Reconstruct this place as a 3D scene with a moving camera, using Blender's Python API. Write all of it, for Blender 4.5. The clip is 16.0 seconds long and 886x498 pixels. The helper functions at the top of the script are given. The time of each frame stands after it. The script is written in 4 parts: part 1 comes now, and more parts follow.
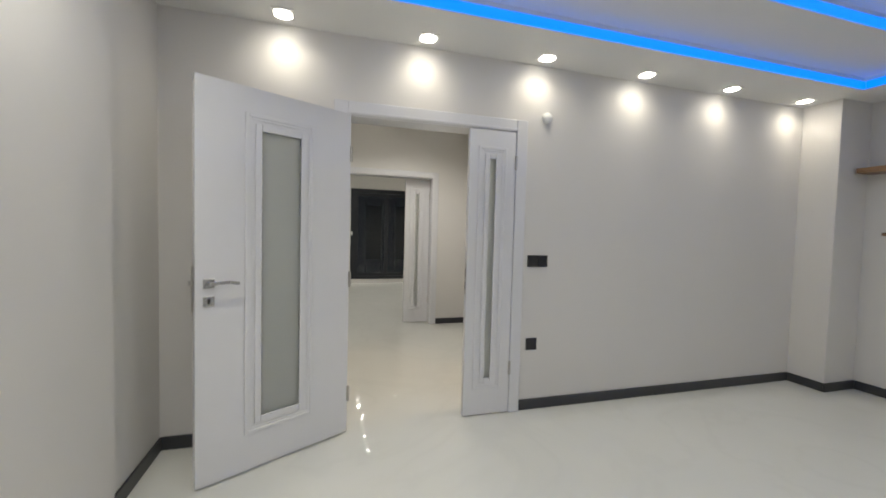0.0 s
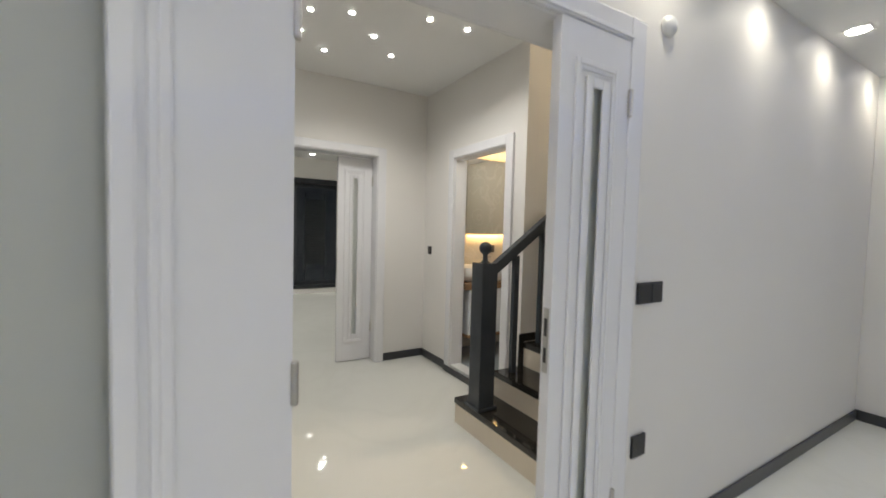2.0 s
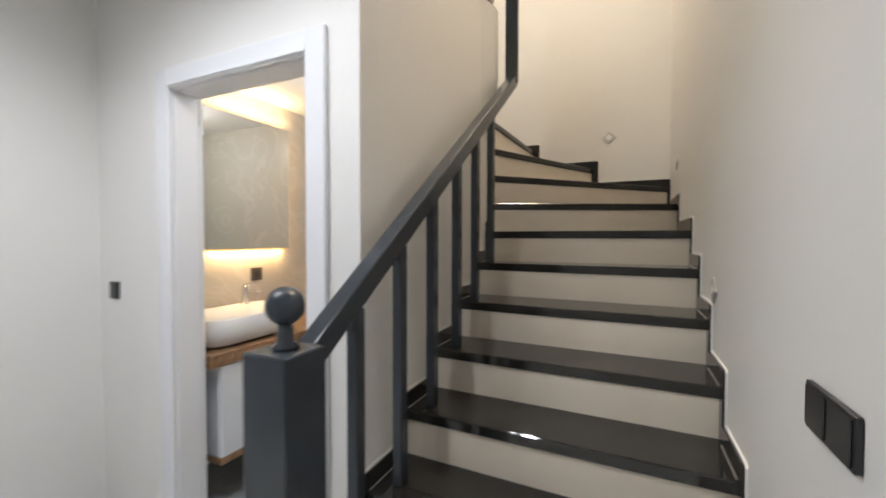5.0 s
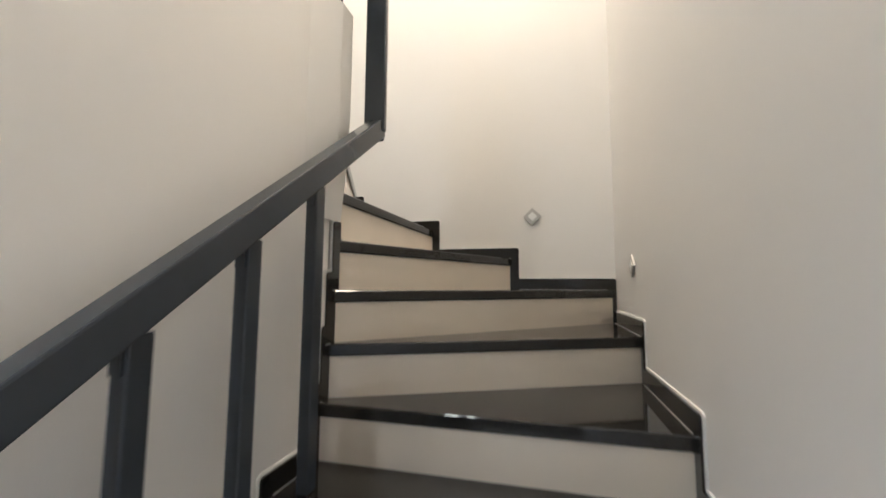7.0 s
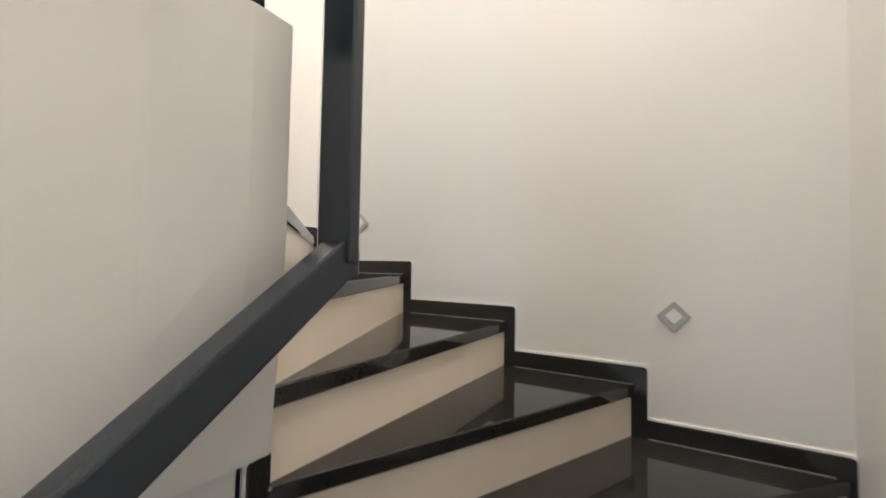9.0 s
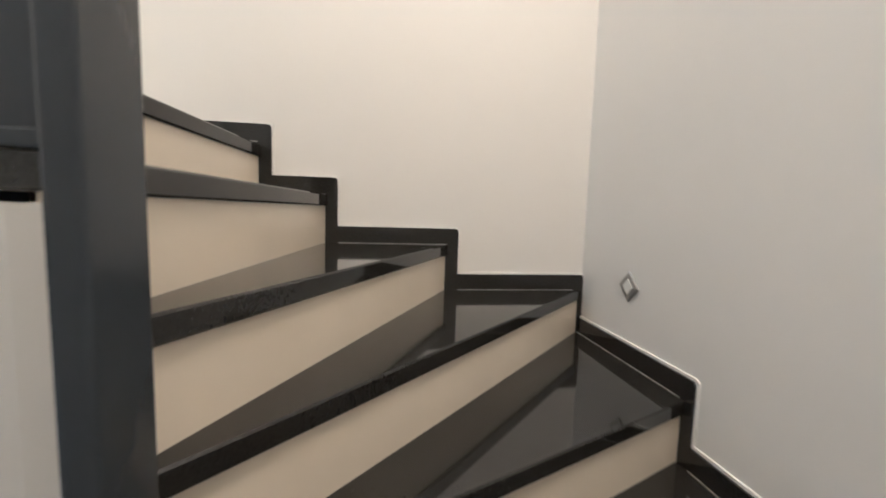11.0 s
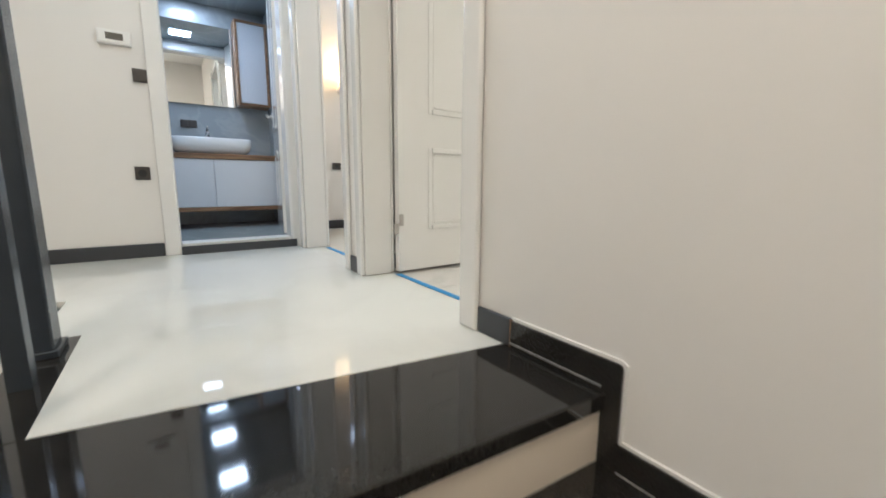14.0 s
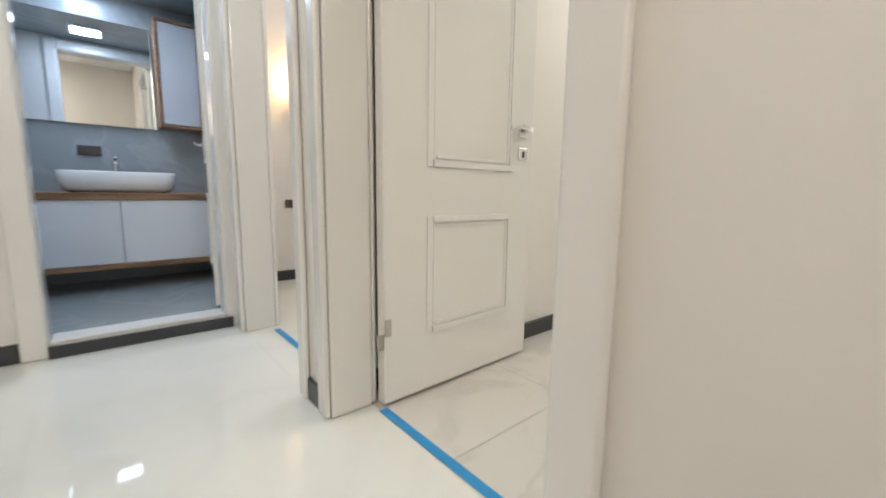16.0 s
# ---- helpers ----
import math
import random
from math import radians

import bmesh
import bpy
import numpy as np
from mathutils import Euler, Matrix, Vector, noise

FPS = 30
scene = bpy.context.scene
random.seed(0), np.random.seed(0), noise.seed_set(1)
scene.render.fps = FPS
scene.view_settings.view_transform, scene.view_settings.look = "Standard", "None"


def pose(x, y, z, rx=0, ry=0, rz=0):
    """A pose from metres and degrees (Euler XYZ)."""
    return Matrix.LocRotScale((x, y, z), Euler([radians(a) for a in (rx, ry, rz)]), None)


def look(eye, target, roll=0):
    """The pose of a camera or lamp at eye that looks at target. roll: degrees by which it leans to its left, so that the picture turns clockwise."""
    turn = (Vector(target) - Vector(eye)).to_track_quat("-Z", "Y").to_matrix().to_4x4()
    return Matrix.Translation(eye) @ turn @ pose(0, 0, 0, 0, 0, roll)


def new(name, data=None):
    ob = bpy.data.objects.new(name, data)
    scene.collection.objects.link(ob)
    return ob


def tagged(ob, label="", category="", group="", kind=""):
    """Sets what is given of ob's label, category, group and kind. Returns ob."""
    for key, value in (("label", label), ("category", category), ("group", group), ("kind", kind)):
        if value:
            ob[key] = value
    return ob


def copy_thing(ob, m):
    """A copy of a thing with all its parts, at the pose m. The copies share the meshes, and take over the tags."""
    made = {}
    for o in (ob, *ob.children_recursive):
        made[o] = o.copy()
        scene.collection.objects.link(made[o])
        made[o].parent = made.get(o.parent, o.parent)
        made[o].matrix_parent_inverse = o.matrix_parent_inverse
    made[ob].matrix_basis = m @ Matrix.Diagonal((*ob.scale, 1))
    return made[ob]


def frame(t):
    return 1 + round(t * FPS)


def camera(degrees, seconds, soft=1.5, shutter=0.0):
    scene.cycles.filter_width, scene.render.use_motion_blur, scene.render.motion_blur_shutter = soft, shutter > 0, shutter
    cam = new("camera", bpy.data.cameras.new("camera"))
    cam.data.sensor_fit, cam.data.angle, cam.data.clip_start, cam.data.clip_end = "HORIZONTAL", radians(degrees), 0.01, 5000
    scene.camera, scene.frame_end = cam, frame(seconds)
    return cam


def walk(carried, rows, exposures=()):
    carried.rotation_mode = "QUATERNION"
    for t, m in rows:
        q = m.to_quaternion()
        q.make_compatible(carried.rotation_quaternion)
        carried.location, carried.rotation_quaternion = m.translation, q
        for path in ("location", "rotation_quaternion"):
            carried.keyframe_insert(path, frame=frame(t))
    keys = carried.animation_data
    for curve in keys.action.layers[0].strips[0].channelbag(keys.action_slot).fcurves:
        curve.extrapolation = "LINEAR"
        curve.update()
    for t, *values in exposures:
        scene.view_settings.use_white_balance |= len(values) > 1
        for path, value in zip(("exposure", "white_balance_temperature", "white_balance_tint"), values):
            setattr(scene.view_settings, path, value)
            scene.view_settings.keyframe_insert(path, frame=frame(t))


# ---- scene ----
cam = camera(95.9, 16.0, soft=1.65, shutter=0.5)
PATH = [
    (0, (-1.41, -2.679, 1.334), (-0.842, -0.764, 1.247), 1.5),
    (0.5, (-1.49, -2.22, 1.335), (-0.844, -0.329, 1.236), 1.4),
    (1, (-1.549, -1.796, 1.329), (-0.811, 0.061, 1.238), 1.7),
    (1.5, (-1.508, -1.391, 1.316), (-0.597, 0.388, 1.224), 1.6),
    (2, (-1.421, -0.965, 1.361), (-0.404, 0.755, 1.268), 1.5),
    (2.5, (-1.316, -0.64, 1.365), (-0.184, 1.006, 1.273), 1.4),
    (3, (-1.092, -0.288, 1.374), (0.125, 1.297, 1.286), 1.3),
    (3.2, (-0.99, -0.16, 1.368), (0.246, 1.41, 1.285), 0.6),
    (5.3, (-0.338, 0.498, 1.402), (1.537, 1.192, 1.372), 0.3),
    (5.5, (-0.205, 0.504, 1.405), (1.697, 1.121, 1.4), 0.3),
    (6, (0.175, 0.575, 1.459), (2.118, 1.032, 1.59), 0.5),
    (6.5, (0.444, 0.579, 1.632), (2.386, 1.019, 1.82), 0.4),
    (7, (0.704, 0.549, 1.823), (2.631, 1.049, 2.009), 0.3),
    (7.5, (0.926, 0.636, 1.94), (2.829, 1.224, 2.118), 0.6),
    (8, (1.118, 0.6, 2.061), (2.992, 1.275, 2.248), 0.4),
    (8.2, (1.213, 0.581, 2.138), (3.055, 1.335, 2.337), -0.0),
    (10.3, (2.011, 0.737, 2.71), (3.073, 2.419, 2.505), 1.5),
    (10.5, (2.123, 0.726, 2.754), (2.891, 2.565, 2.589), 1.2),
    (11, (2.276, 0.806, 2.842), (2.565, 2.776, 2.653), 1.7),
    (11.5, (2.445, 0.858, 2.976), (2.341, 2.837, 2.704), 1.8),
    (12, (2.55, 0.958, 3.131), (1.954, 2.846, 2.846), 1.7),
    (12.5, (2.553, 1.154, 3.152), (1.598, 2.895, 2.908), 2.0),
    (13, (2.538, 1.324, 3.212), (1.381, 2.939, 2.974), 2.5),
    (13.5, (2.462, 1.5, 3.412), (0.994, 2.818, 3.086), 0.4),
    (14, (2.293, 1.607, 3.508), (0.666, 2.724, 3.182), 0.4),
    (14.5, (2.162, 1.749, 3.567), (0.504, 2.823, 3.256), 0.3),
    (15, (1.99, 1.849, 3.645), (0.326, 2.916, 3.341), 0.3),
    (15.5, (1.794, 1.867, 3.681), (0.164, 2.986, 3.379), 0.6),
    (16, (1.619, 1.889, 3.753), (0.099, 3.16, 3.478), 0.7),
]
walk(cam, [(t, look(eye, target, roll)) for t, eye, target, roll in PATH],
     [(0.0, 0.02, 6550, 8), (1.0, 0.02, 6500, 8), (2.0, 0.20, 6400, 8), (2.5, 0.24, 6350, 8), (3.0, 0.55, 6150, 9), (5.3, 0.66, 5700, 10), (7.0, 0.86, 5300, 10), (8.0, 0.82, 5150, 10),
      (10.5, 0.34, 5100, 11), (11.5, 0.14, 5080, 11), (12.5, -0.08, 5060, 10), (13.5, -0.32, 5000, 8), (16.0, -0.52, 5200, 10)])

# ---------------------------------------------------------------- world and light
world = bpy.data.worlds.new("night")
world.use_nodes = True
scene.world = world
world.node_tree.nodes["Background"].inputs[0].default_value = (0.010, 0.013, 0.020, 1)
world.node_tree.nodes["Background"].inputs[1].default_value = 0.4

NEUTRAL, COOL = (1.0, 0.95, 0.89), (0.92, 0.96, 1.0)


def lamp(name, kind, at, watts, colour, aim=None, size=0.1, angle=100, blend=0.6):
    data = bpy.data.lights.new(name, kind)
    data.energy, data.color = watts, colour
    if kind == "SPOT":
        data.spot_size, data.spot_blend, data.shadow_soft_size = radians(angle), blend, size
    elif kind == "AREA":
        data.shape, data.size, data.size_y = "RECTANGLE", size[0], size[1]
    else:
        data.shadow_soft_size = size
    ob = new(name, data)
    ob.matrix_world = look(at, aim or (at[0], at[1] + 1e-4, at[2] - 1))
    return ob


# plan of the house, metres
R = 0.1807                     # rise of a step
UP = 3.060                     # upper floor
CEIL_A, CEIL_H, CEIL_B, TOP = 2.57, 2.77, 2.75, 5.70
YR, YO, XE = 0.178, 2.369, 3.10   # stairwell: right wall, outer wall, end wall
YI, YI2 = 1.280, 1.345            # wall between the flights
XH, YH = 0.596, 2.843             # hall: cloakroom wall, second door wall
XB = -0.632                       # upper hall: bathroom wall


# ---------------------------------------------------------------- materials
def material(name, base, rough=0.5, metal=0.0, vary=0.03, scale=6.0, fine=120.0, bump=0.02, coat=0.0, rough_vary=0.05, spec=0.5):
    m = bpy.data.materials.new(name)
    m.use_nodes = True
    nt = m.node_tree
    b = nt.nodes["Principled BSDF"]
    b.inputs["Roughness"].default_value = rough
    b.inputs["Metallic"].default_value = metal
    b.inputs["Coat Weight"].default_value = coat
    b.inputs["Coat Roughness"].default_value = 0.06
    b.inputs["Specular IOR Level"].default_value = spec
    co = nt.nodes.new("ShaderNodeTexCoord")
    n1 = nt.nodes.new("ShaderNodeTexNoise")
    n1.inputs["Scale"].default_value, n1.inputs["Detail"].default_value = scale, 5
    nt.links.new(co.outputs["Object"], n1.inputs["Vector"])
    n2 = nt.nodes.new("ShaderNodeTexNoise")
    n2.inputs["Scale"].default_value, n2.inputs["Detail"].default_value = fine, 3
    nt.links.new(co.outputs["Object"], n2.inputs["Vector"])
    ramp = nt.nodes.new("ShaderNodeValToRGB")
    ramp.color_ramp.elements[0].position, ramp.color_ramp.elements[1].position = 0.3, 0.7
    ramp.color_ramp.elements[0].color = (*[c * (1 - vary) for c in base], 1)
    ramp.color_ramp.elements[1].color = (*[min(1, c * (1 + vary)) for c in base], 1)
    nt.links.new(n1.outputs["Fac"], ramp.inputs["Fac"])
    nt.links.new(ramp.outputs["Color"], b.inputs["Base Color"])
    rr = nt.nodes.new("ShaderNodeMapRange")
    rr.inputs["To Min"].default_value, rr.inputs["To Max"].default_value = max(0, rough - rough_vary), min(1, rough + rough_vary)
    nt.links.new(n1.outputs["Fac"], rr.inputs["Value"])
    nt.links.new(rr.outputs["Result"], b.inputs["Roughness"])
    if bump:
        bp = nt.nodes.new("ShaderNodeBump")
        bp.inputs["Strength"].default_value, bp.inputs["Distance"].default_value = bump, 0.002
        nt.links.new(n2.outputs["Fac"], bp.inputs["Height"])
        nt.links.new(bp.outputs["Normal"], b.inputs["Normal"])
    return m


def veined(name, base, vein, rough, scale, amount, coat=0.0):
    """Polished stone or porcelain with soft clouds and thin veins."""
    m = material(name, base, rough, vary=0.02, scale=1.5, fine=60, bump=0.0, coat=coat, rough_vary=0.015)
    nt = m.node_tree
    b = nt.nodes["Principled BSDF"]
    co = nt.nodes.new("ShaderNodeTexCoord")
    warp = nt.nodes.new("ShaderNodeTexNoise")
    warp.inputs["Scale"].default_value, warp.inputs["Detail"].default_value = scale, 8
    warp.inputs["Distortion"].default_value = 1.6
    nt.links.new(co.outputs["Object"], warp.inputs["Vector"])
    edge = nt.nodes.new("ShaderNodeValToRGB")
    e = edge.color_ramp.elements
    e[0].position, e[0].color = 0.46, (0, 0, 0, 1)
    e[1].position, e[1].color = 0.54, (0, 0, 0, 1)
    mid = e.new(0.5)
    mid.color = (amount, amount, amount, 1)
    nt.links.new(warp.outputs["Fac"], edge.inputs["Fac"])
    mix = nt.nodes.new("ShaderNodeMix")
    mix.data_type = "RGBA"
    nt.links.new(edge.outputs["Color"], mix.inputs[0])
    old = b.inputs["Base Color"].links[0].from_socket
    nt.links.new(old, mix.inputs[6])
    mix.inputs[7].default_value = (*vein, 1)
    nt.links.new(mix.outputs[2], b.inputs["Base Color"])
    return m


def glowing(name, colour, strength):
    m = bpy.data.materials.new(name)
    m.use_nodes = True
    b = m.node_tree.nodes["Principled BSDF"]
    b.inputs["Base Color"].default_value = (*colour, 1)
    b.inputs["Emission Color"].default_value = (*colour, 1)
    b.inputs["Emission Strength"].default_value = strength
    return m


def wooden(name, dark, light):
    m = material(name, light, 0.45, vary=0.05, scale=3, fine=90, bump=0.05)
    nt = m.node_tree
    b = nt.nodes["Principled BSDF"]
    co = nt.nodes.new("ShaderNodeTexCoord")
    mp = nt.nodes.new("ShaderNodeMapping")
    mp.inputs["Scale"].default_value = (18, 1.5, 18)
    nt.links.new(co.outputs["Object"], mp.inputs["Vector"])
    w = nt.nodes.new("ShaderNodeTexNoise")
    w.inputs["Scale"].default_value, w.inputs["Detail"].default_value = 2.5, 8
    nt.links.new(mp.outputs["Vector"], w.inputs["Vector"])
    r = nt.nodes.new("ShaderNodeValToRGB")
    r.color_ramp.elements[0].position, r.color_ramp.elements[1].position = 0.35, 0.68
    r.color_ramp.elements[0].color, r.color_ramp.elements[1].color = (*dark, 1), (*light, 1)
    nt.links.new(w.outputs["Fac"], r.inputs["Fac"])
    nt.links.new(r.outputs["Color"], b.inputs["Base Color"])
    return m


WALL = material("wall_paint", (0.76, 0.74, 0.71), 0.55, vary=0.012, scale=1.2, fine=220, bump=0.05)
WALL_WARM = material("upper_wall_paint", (0.77, 0.75, 0.715), 0.55, vary=0.012, scale=1.2, fine=220, bump=0.05)
CEIL = material("ceiling_paint", (0.82, 0.82, 0.81), 0.7, vary=0.01, scale=1.0, fine=200, bump=0.03)
FLOOR = veined("polished_porcelain", (0.775, 0.78, 0.735), (0.69, 0.695, 0.65), 0.035, 0.7, 0.25)
GRANITE = material("black_granite", (0.021, 0.020, 0.018), 0.06, vary=0.25, scale=160, fine=400, bump=0.0, rough_vary=0.02)
RISER = material("cream_riser_tile", (0.80, 0.71, 0.58), 0.22, vary=0.03, scale=4, fine=80, bump=0.01)
RAIL = material("anthracite_lacquer", (0.032, 0.039, 0.048), 0.22, vary=0.08, scale=8, fine=150, bump=0.04)
SKIRT = material("anthracite_skirting", (0.045, 0.047, 0.052), 0.35, vary=0.06, scale=8, fine=150, bump=0.02)
DOOR = material("white_lacquer", (0.78, 0.78, 0.80), 0.22, vary=0.01, scale=3, fine=150, bump=0.01, coat=0.3)
DOOR_UP = material("white_gloss_lacquer", (0.80, 0.79, 0.76), 0.16, vary=0.01, scale=3, fine=150, bump=0.01, coat=0.5)
CAULK = material("white_sealant", (0.8, 0.79, 0.76), 0.4, vary=0.02)
GROUT = material("grey_grout", (0.22, 0.21, 0.19), 0.5, vary=0.35, scale=40)
CHROME = material("chrome", (0.72, 0.72, 0.73), 0.12, metal=1.0, vary=0.02, bump=0.0)
STEEL = material("brushed_steel", (0.50, 0.48, 0.45), 0.32, metal=1.0, vary=0.05, bump=0.02)
SATIN = material("satin_aluminium", (0.50, 0.49, 0.47), 0.42, metal=0.8, vary=0.04, bump=0.02)
BLACK = material("black_plastic", (0.022, 0.022, 0.024), 0.35, vary=0.1, bump=0.0)
BROWN = material("dark_bronze_plastic", (0.07, 0.06, 0.052), 0.3, vary=0.05, bump=0.0)
WHITE = material("white_plastic", (0.80, 0.80, 0.78), 0.3, vary=0.01, bump=0.0)
CERAMIC = material("white_ceramic", (0.82, 0.82, 0.82), 0.06, vary=0.005, bump=0.0, coat=0.4)
ALU = material("anthracite_aluminium", (0.022, 0.025, 0.030), 0.4, metal=0.2, vary=0.06, bump=0.02)
TAPE = material("blue_masking_tape", (0.05, 0.28, 0.62), 0.6, vary=0.08, scale=20, bump=0.05)
WOOD = wooden("walnut_board", (0.16, 0.085, 0.04), (0.34, 0.20, 0.10))
BED_TILE = veined("marble_look_tile", (0.66, 0.64, 0.60), (0.50, 0.49, 0.46), 0.06, 1.3, 0.45)
GREY_TILE = veined("grey_stone_tile", (0.33, 0.36, 0.37), (0.44, 0.46, 0.47), 0.22, 1.2, 0.45)
BEIGE_TILE = veined("beige_stone_tile", (0.56, 0.53, 0.47), (0.68, 0.65, 0.6), 0.25, 2.2, 0.5)
LACQUER = material("matt_white_front", (0.74, 0.76, 0.80), 0.35, vary=0.01, bump=0.0)
MIRROR = material("mirror_silver", (0.86, 0.88, 0.88), 0.015, metal=1.0, vary=0.0, bump=0.0, rough_vary=0.0)
BLUE = glowing("blue_led", (0.0, 0.20, 1.0), 1.25)
AMBER = glowing("amber_led", (1.0, 0.50, 0.10), 7.0)
SPOT_ON = glowing("spot_lens", (1.0, 0.95, 0.86), 14.0)
LED_ON = glowing("led_lens", (1.0, 0.97, 0.92), 60.0)
SCONCE_ON = glowing("sconce_glass", (1.0, 0.62, 0.26), 9.0)
PANEL_ON = glowing("cool_panel", (0.90, 0.95, 1.0), 4.0)
LCD = material("lcd", (0.10, 0.095, 0.08), 0.2, vary=0.05, bump=0.0)


def glass(name, colour, rough, clear=1.0):
    m = bpy.data.materials.new(name)
    m.use_nodes = True
    b = m.node_tree.nodes["Principled BSDF"]
    b.inputs["Base Color"].default_value = (*colour, 1)
    b.inputs["Roughness"].default_value = rough
    b.inputs["Transmission Weight"].default_value = clear
    b.inputs["IOR"].default_value = 1.45
    return m


FROST = glass("frosted_glass", (0.74, 0.76, 0.73), 0.55, 0.55)
PANE = glass("clear_glass", (0.75, 0.8, 0.8), 0.0)


# ---------------------------------------------------------------- builders
def box(bm, a, b):
    (x0, y0, z0), (x1, y1, z1) = (map(min, zip(a, b)), map(max, zip(a, b)))
    v = [bm.verts.new(p) for p in ((x0, y0, z0), (x1, y0, z0), (x1, y1, z0), (x0, y1, z0), (x0, y0, z1), (x1, y0, z1), (x1, y1, z1), (x0, y1, z1))]
    return [bm.faces.new([v[i] for i in f]) for f in ((3, 2, 1, 0), (4, 5, 6, 7), (0, 1, 5, 4), (1, 2, 6, 5), (2, 3, 7, 6), (3, 0, 4, 7))]


def prism(bm, pts, off):
    """A flat outline of 3D points, pushed along off."""
    n, off = len(pts), Vector(off)
    a = [bm.verts.new(p) for p in pts]
    b = [bm.verts.new(Vector(p) + off) for p in pts]
    bm.faces.new(a)
    bm.faces.new(b[::-1])
    for i in range(n):
        bm.faces.new((a[(i + 1) % n], a[i], b[i], b[(i + 1) % n]))


def ring(bm, centre, axis, profile, steps=24):
    """A turned solid: profile of (radius, height along axis)."""
    q = Vector(axis).to_track_quat("Z", "Y")
    rows = []
    for r, h in profile:
        rows.append([bm.verts.new(Vector(centre) + q @ Vector((r * math.cos(k * math.tau / steps), r * math.sin(k * math.tau / steps), h))) for k in range(steps)])
    for a, b in zip(rows, rows[1:]):
        for k in range(steps):
            bm.faces.new((a[k], a[(k + 1) % steps], b[(k + 1) % steps], b[k]))
    bm.faces.new(rows[0][::-1])
    bm.faces.new(rows[-1])


def soften(bm, width, segments=2):
    segments = 4 if width >= 0.01 else segments
    bmesh.ops.recalc_face_normals(bm, faces=bm.faces)
    edges = [e for e in bm.edges if len(e.link_faces) == 2 and e.calc_face_angle(0) > 0.5]
    bmesh.ops.bevel(bm, geom=edges, offset=width, segments=segments, affect="EDGES", profile=0.5, clamp_overlap=True)


def part(name, bm, mat, parent=None, label="", smooth=False, matrix=None):
    bmesh.ops.recalc_face_normals(bm, faces=bm.faces)
    me = bpy.data.meshes.new(name)
    bm.to_mesh(me)
    bm.free()
    me.materials.append(mat)
    if smooth:
        for p in me.polygons:
            p.use_smooth = True
    ob = new(name, me)
    if parent is not None:
        ob.parent = parent
        if label:
            ob["label"] = label
    if matrix is not None:
        ob.matrix_world = matrix
    return ob


def boxes(name, spans, mat, parent=None, label="", soft=0.0):
    bm = bmesh.new()
    for a, b in spans:
        box(bm, a, b)
    if soft:
        soften(bm, soft)
    return part(name, bm, mat, parent, label)


def thing(name, at, label, category, group="", kind="", rz=0):
    ob = new(name)
    ob.matrix_world = pose(*at, 0, 0, rz)
    return tagged(ob, label, category, group, kind)


def structure(ob, label, category):
    return tagged(ob, label, category, kind="structure")


def wall(name, axis, face, back, a0, a1, z0, z1, mat, holes=(), label="", category="wall"):
    """A wall along axis ('x' or 'y') from a0 to a1, between its face and its back, with openings (b0, b1, h0, h1)."""
    bm = bmesh.new()

    def put(b0, b1, h0, h1):
        if b1 - b0 > 1e-4 and h1 - h0 > 1e-4:
            box(bm, (b0, face, h0), (b1, back, h1)) if axis == "x" else box(bm, (face, b0, h0), (back, b1, h1))

    at = a0
    for b0, b1, h0, h1 in sorted(holes):
        put(at, b0, z0, z1)
        put(b0, b1, z0, h0)
        put(b0, b1, h1, z1)
        at = b1
    put(at, a1, z0, z1)
    return structure(part(name, bm, mat), label or "smooth white painted wall", category)


# ---------------------------------------------------------------- structure: ground floor
structure(boxes("floor", [((-2.5, -5.6, -0.2), (5.2, 8.2, 0))], FLOOR), "polished white porcelain floor with faint veins", "floor")

D1 = (-1.272, -0.088, 2.065)      # clear opening of the first double door
D2 = (-1.150, 0.045, 2.075)       # of the second
WC = (1.500, 2.250, 2.03)         # of the cloakroom door, along y
wall("wall_south", "x", 0, YR, -2.45, 3.34, 0, 3.0, WALL, [(D1[0] - 0.03, D1[1] + 0.03, 0, D1[2] + 0.03)])
wall("wall_room_west", "y", -2.33, -2.45, -5.5, 0, 0, 3.0, WALL)
boxes("wall_pilaster", [((-2.33, -5.5, 0), (-2.29, -0.62, CEIL_A))], WALL)
structure(bpy.data.objects["wall_pilaster"], "shallow white pilaster on the wall", "wall")
wall("wall_room_east", "y", 3.24, 3.36, -5.5, 0, 0, 3.0, WALL)
wall("wall_room_back", "x", -5.4, -5.5, -2.45, 3.36, 0, 3.0, WALL)
structure(boxes("pilaster_east", [((2.85, -0.30, 0), (3.24, 0, CEIL_A))], WALL, soft=0.004), "white boxed column in the corner of the room", "column")
wall("wall_hall_west", "y", -2.33, -2.45, YR, YH, 0, 3.0, WALL)
wall("wall_hall_north", "x", YH, YH + 0.15, -2.45, 5.2, 0, 3.0, WALL, [(D2[0] - 0.03, D2[1] + 0.03, 0, D2[2] + 0.03)])
wall("wall_cloakroom", "y", XH, XH + 0.11, YI, YH, 0, 2.77, WALL, [(WC[0] - 0.03, WC[1] + 0.03, 0, WC[2] + 0.03)])
bm = bmesh.new()
box(bm, (XH + 0.11, YI, 0), (1.355, YI2, UP - 0.043))
box(bm, (1.355, YI, 0), (1.94, YI2, 2.838))
structure(part("wall_stair_inner", bm, WALL_WARM), "smooth white painted wall between the flights", "wall")
# added filler, shaped to fit the camera's view; it hides the tread ends
bm = bmesh.new()
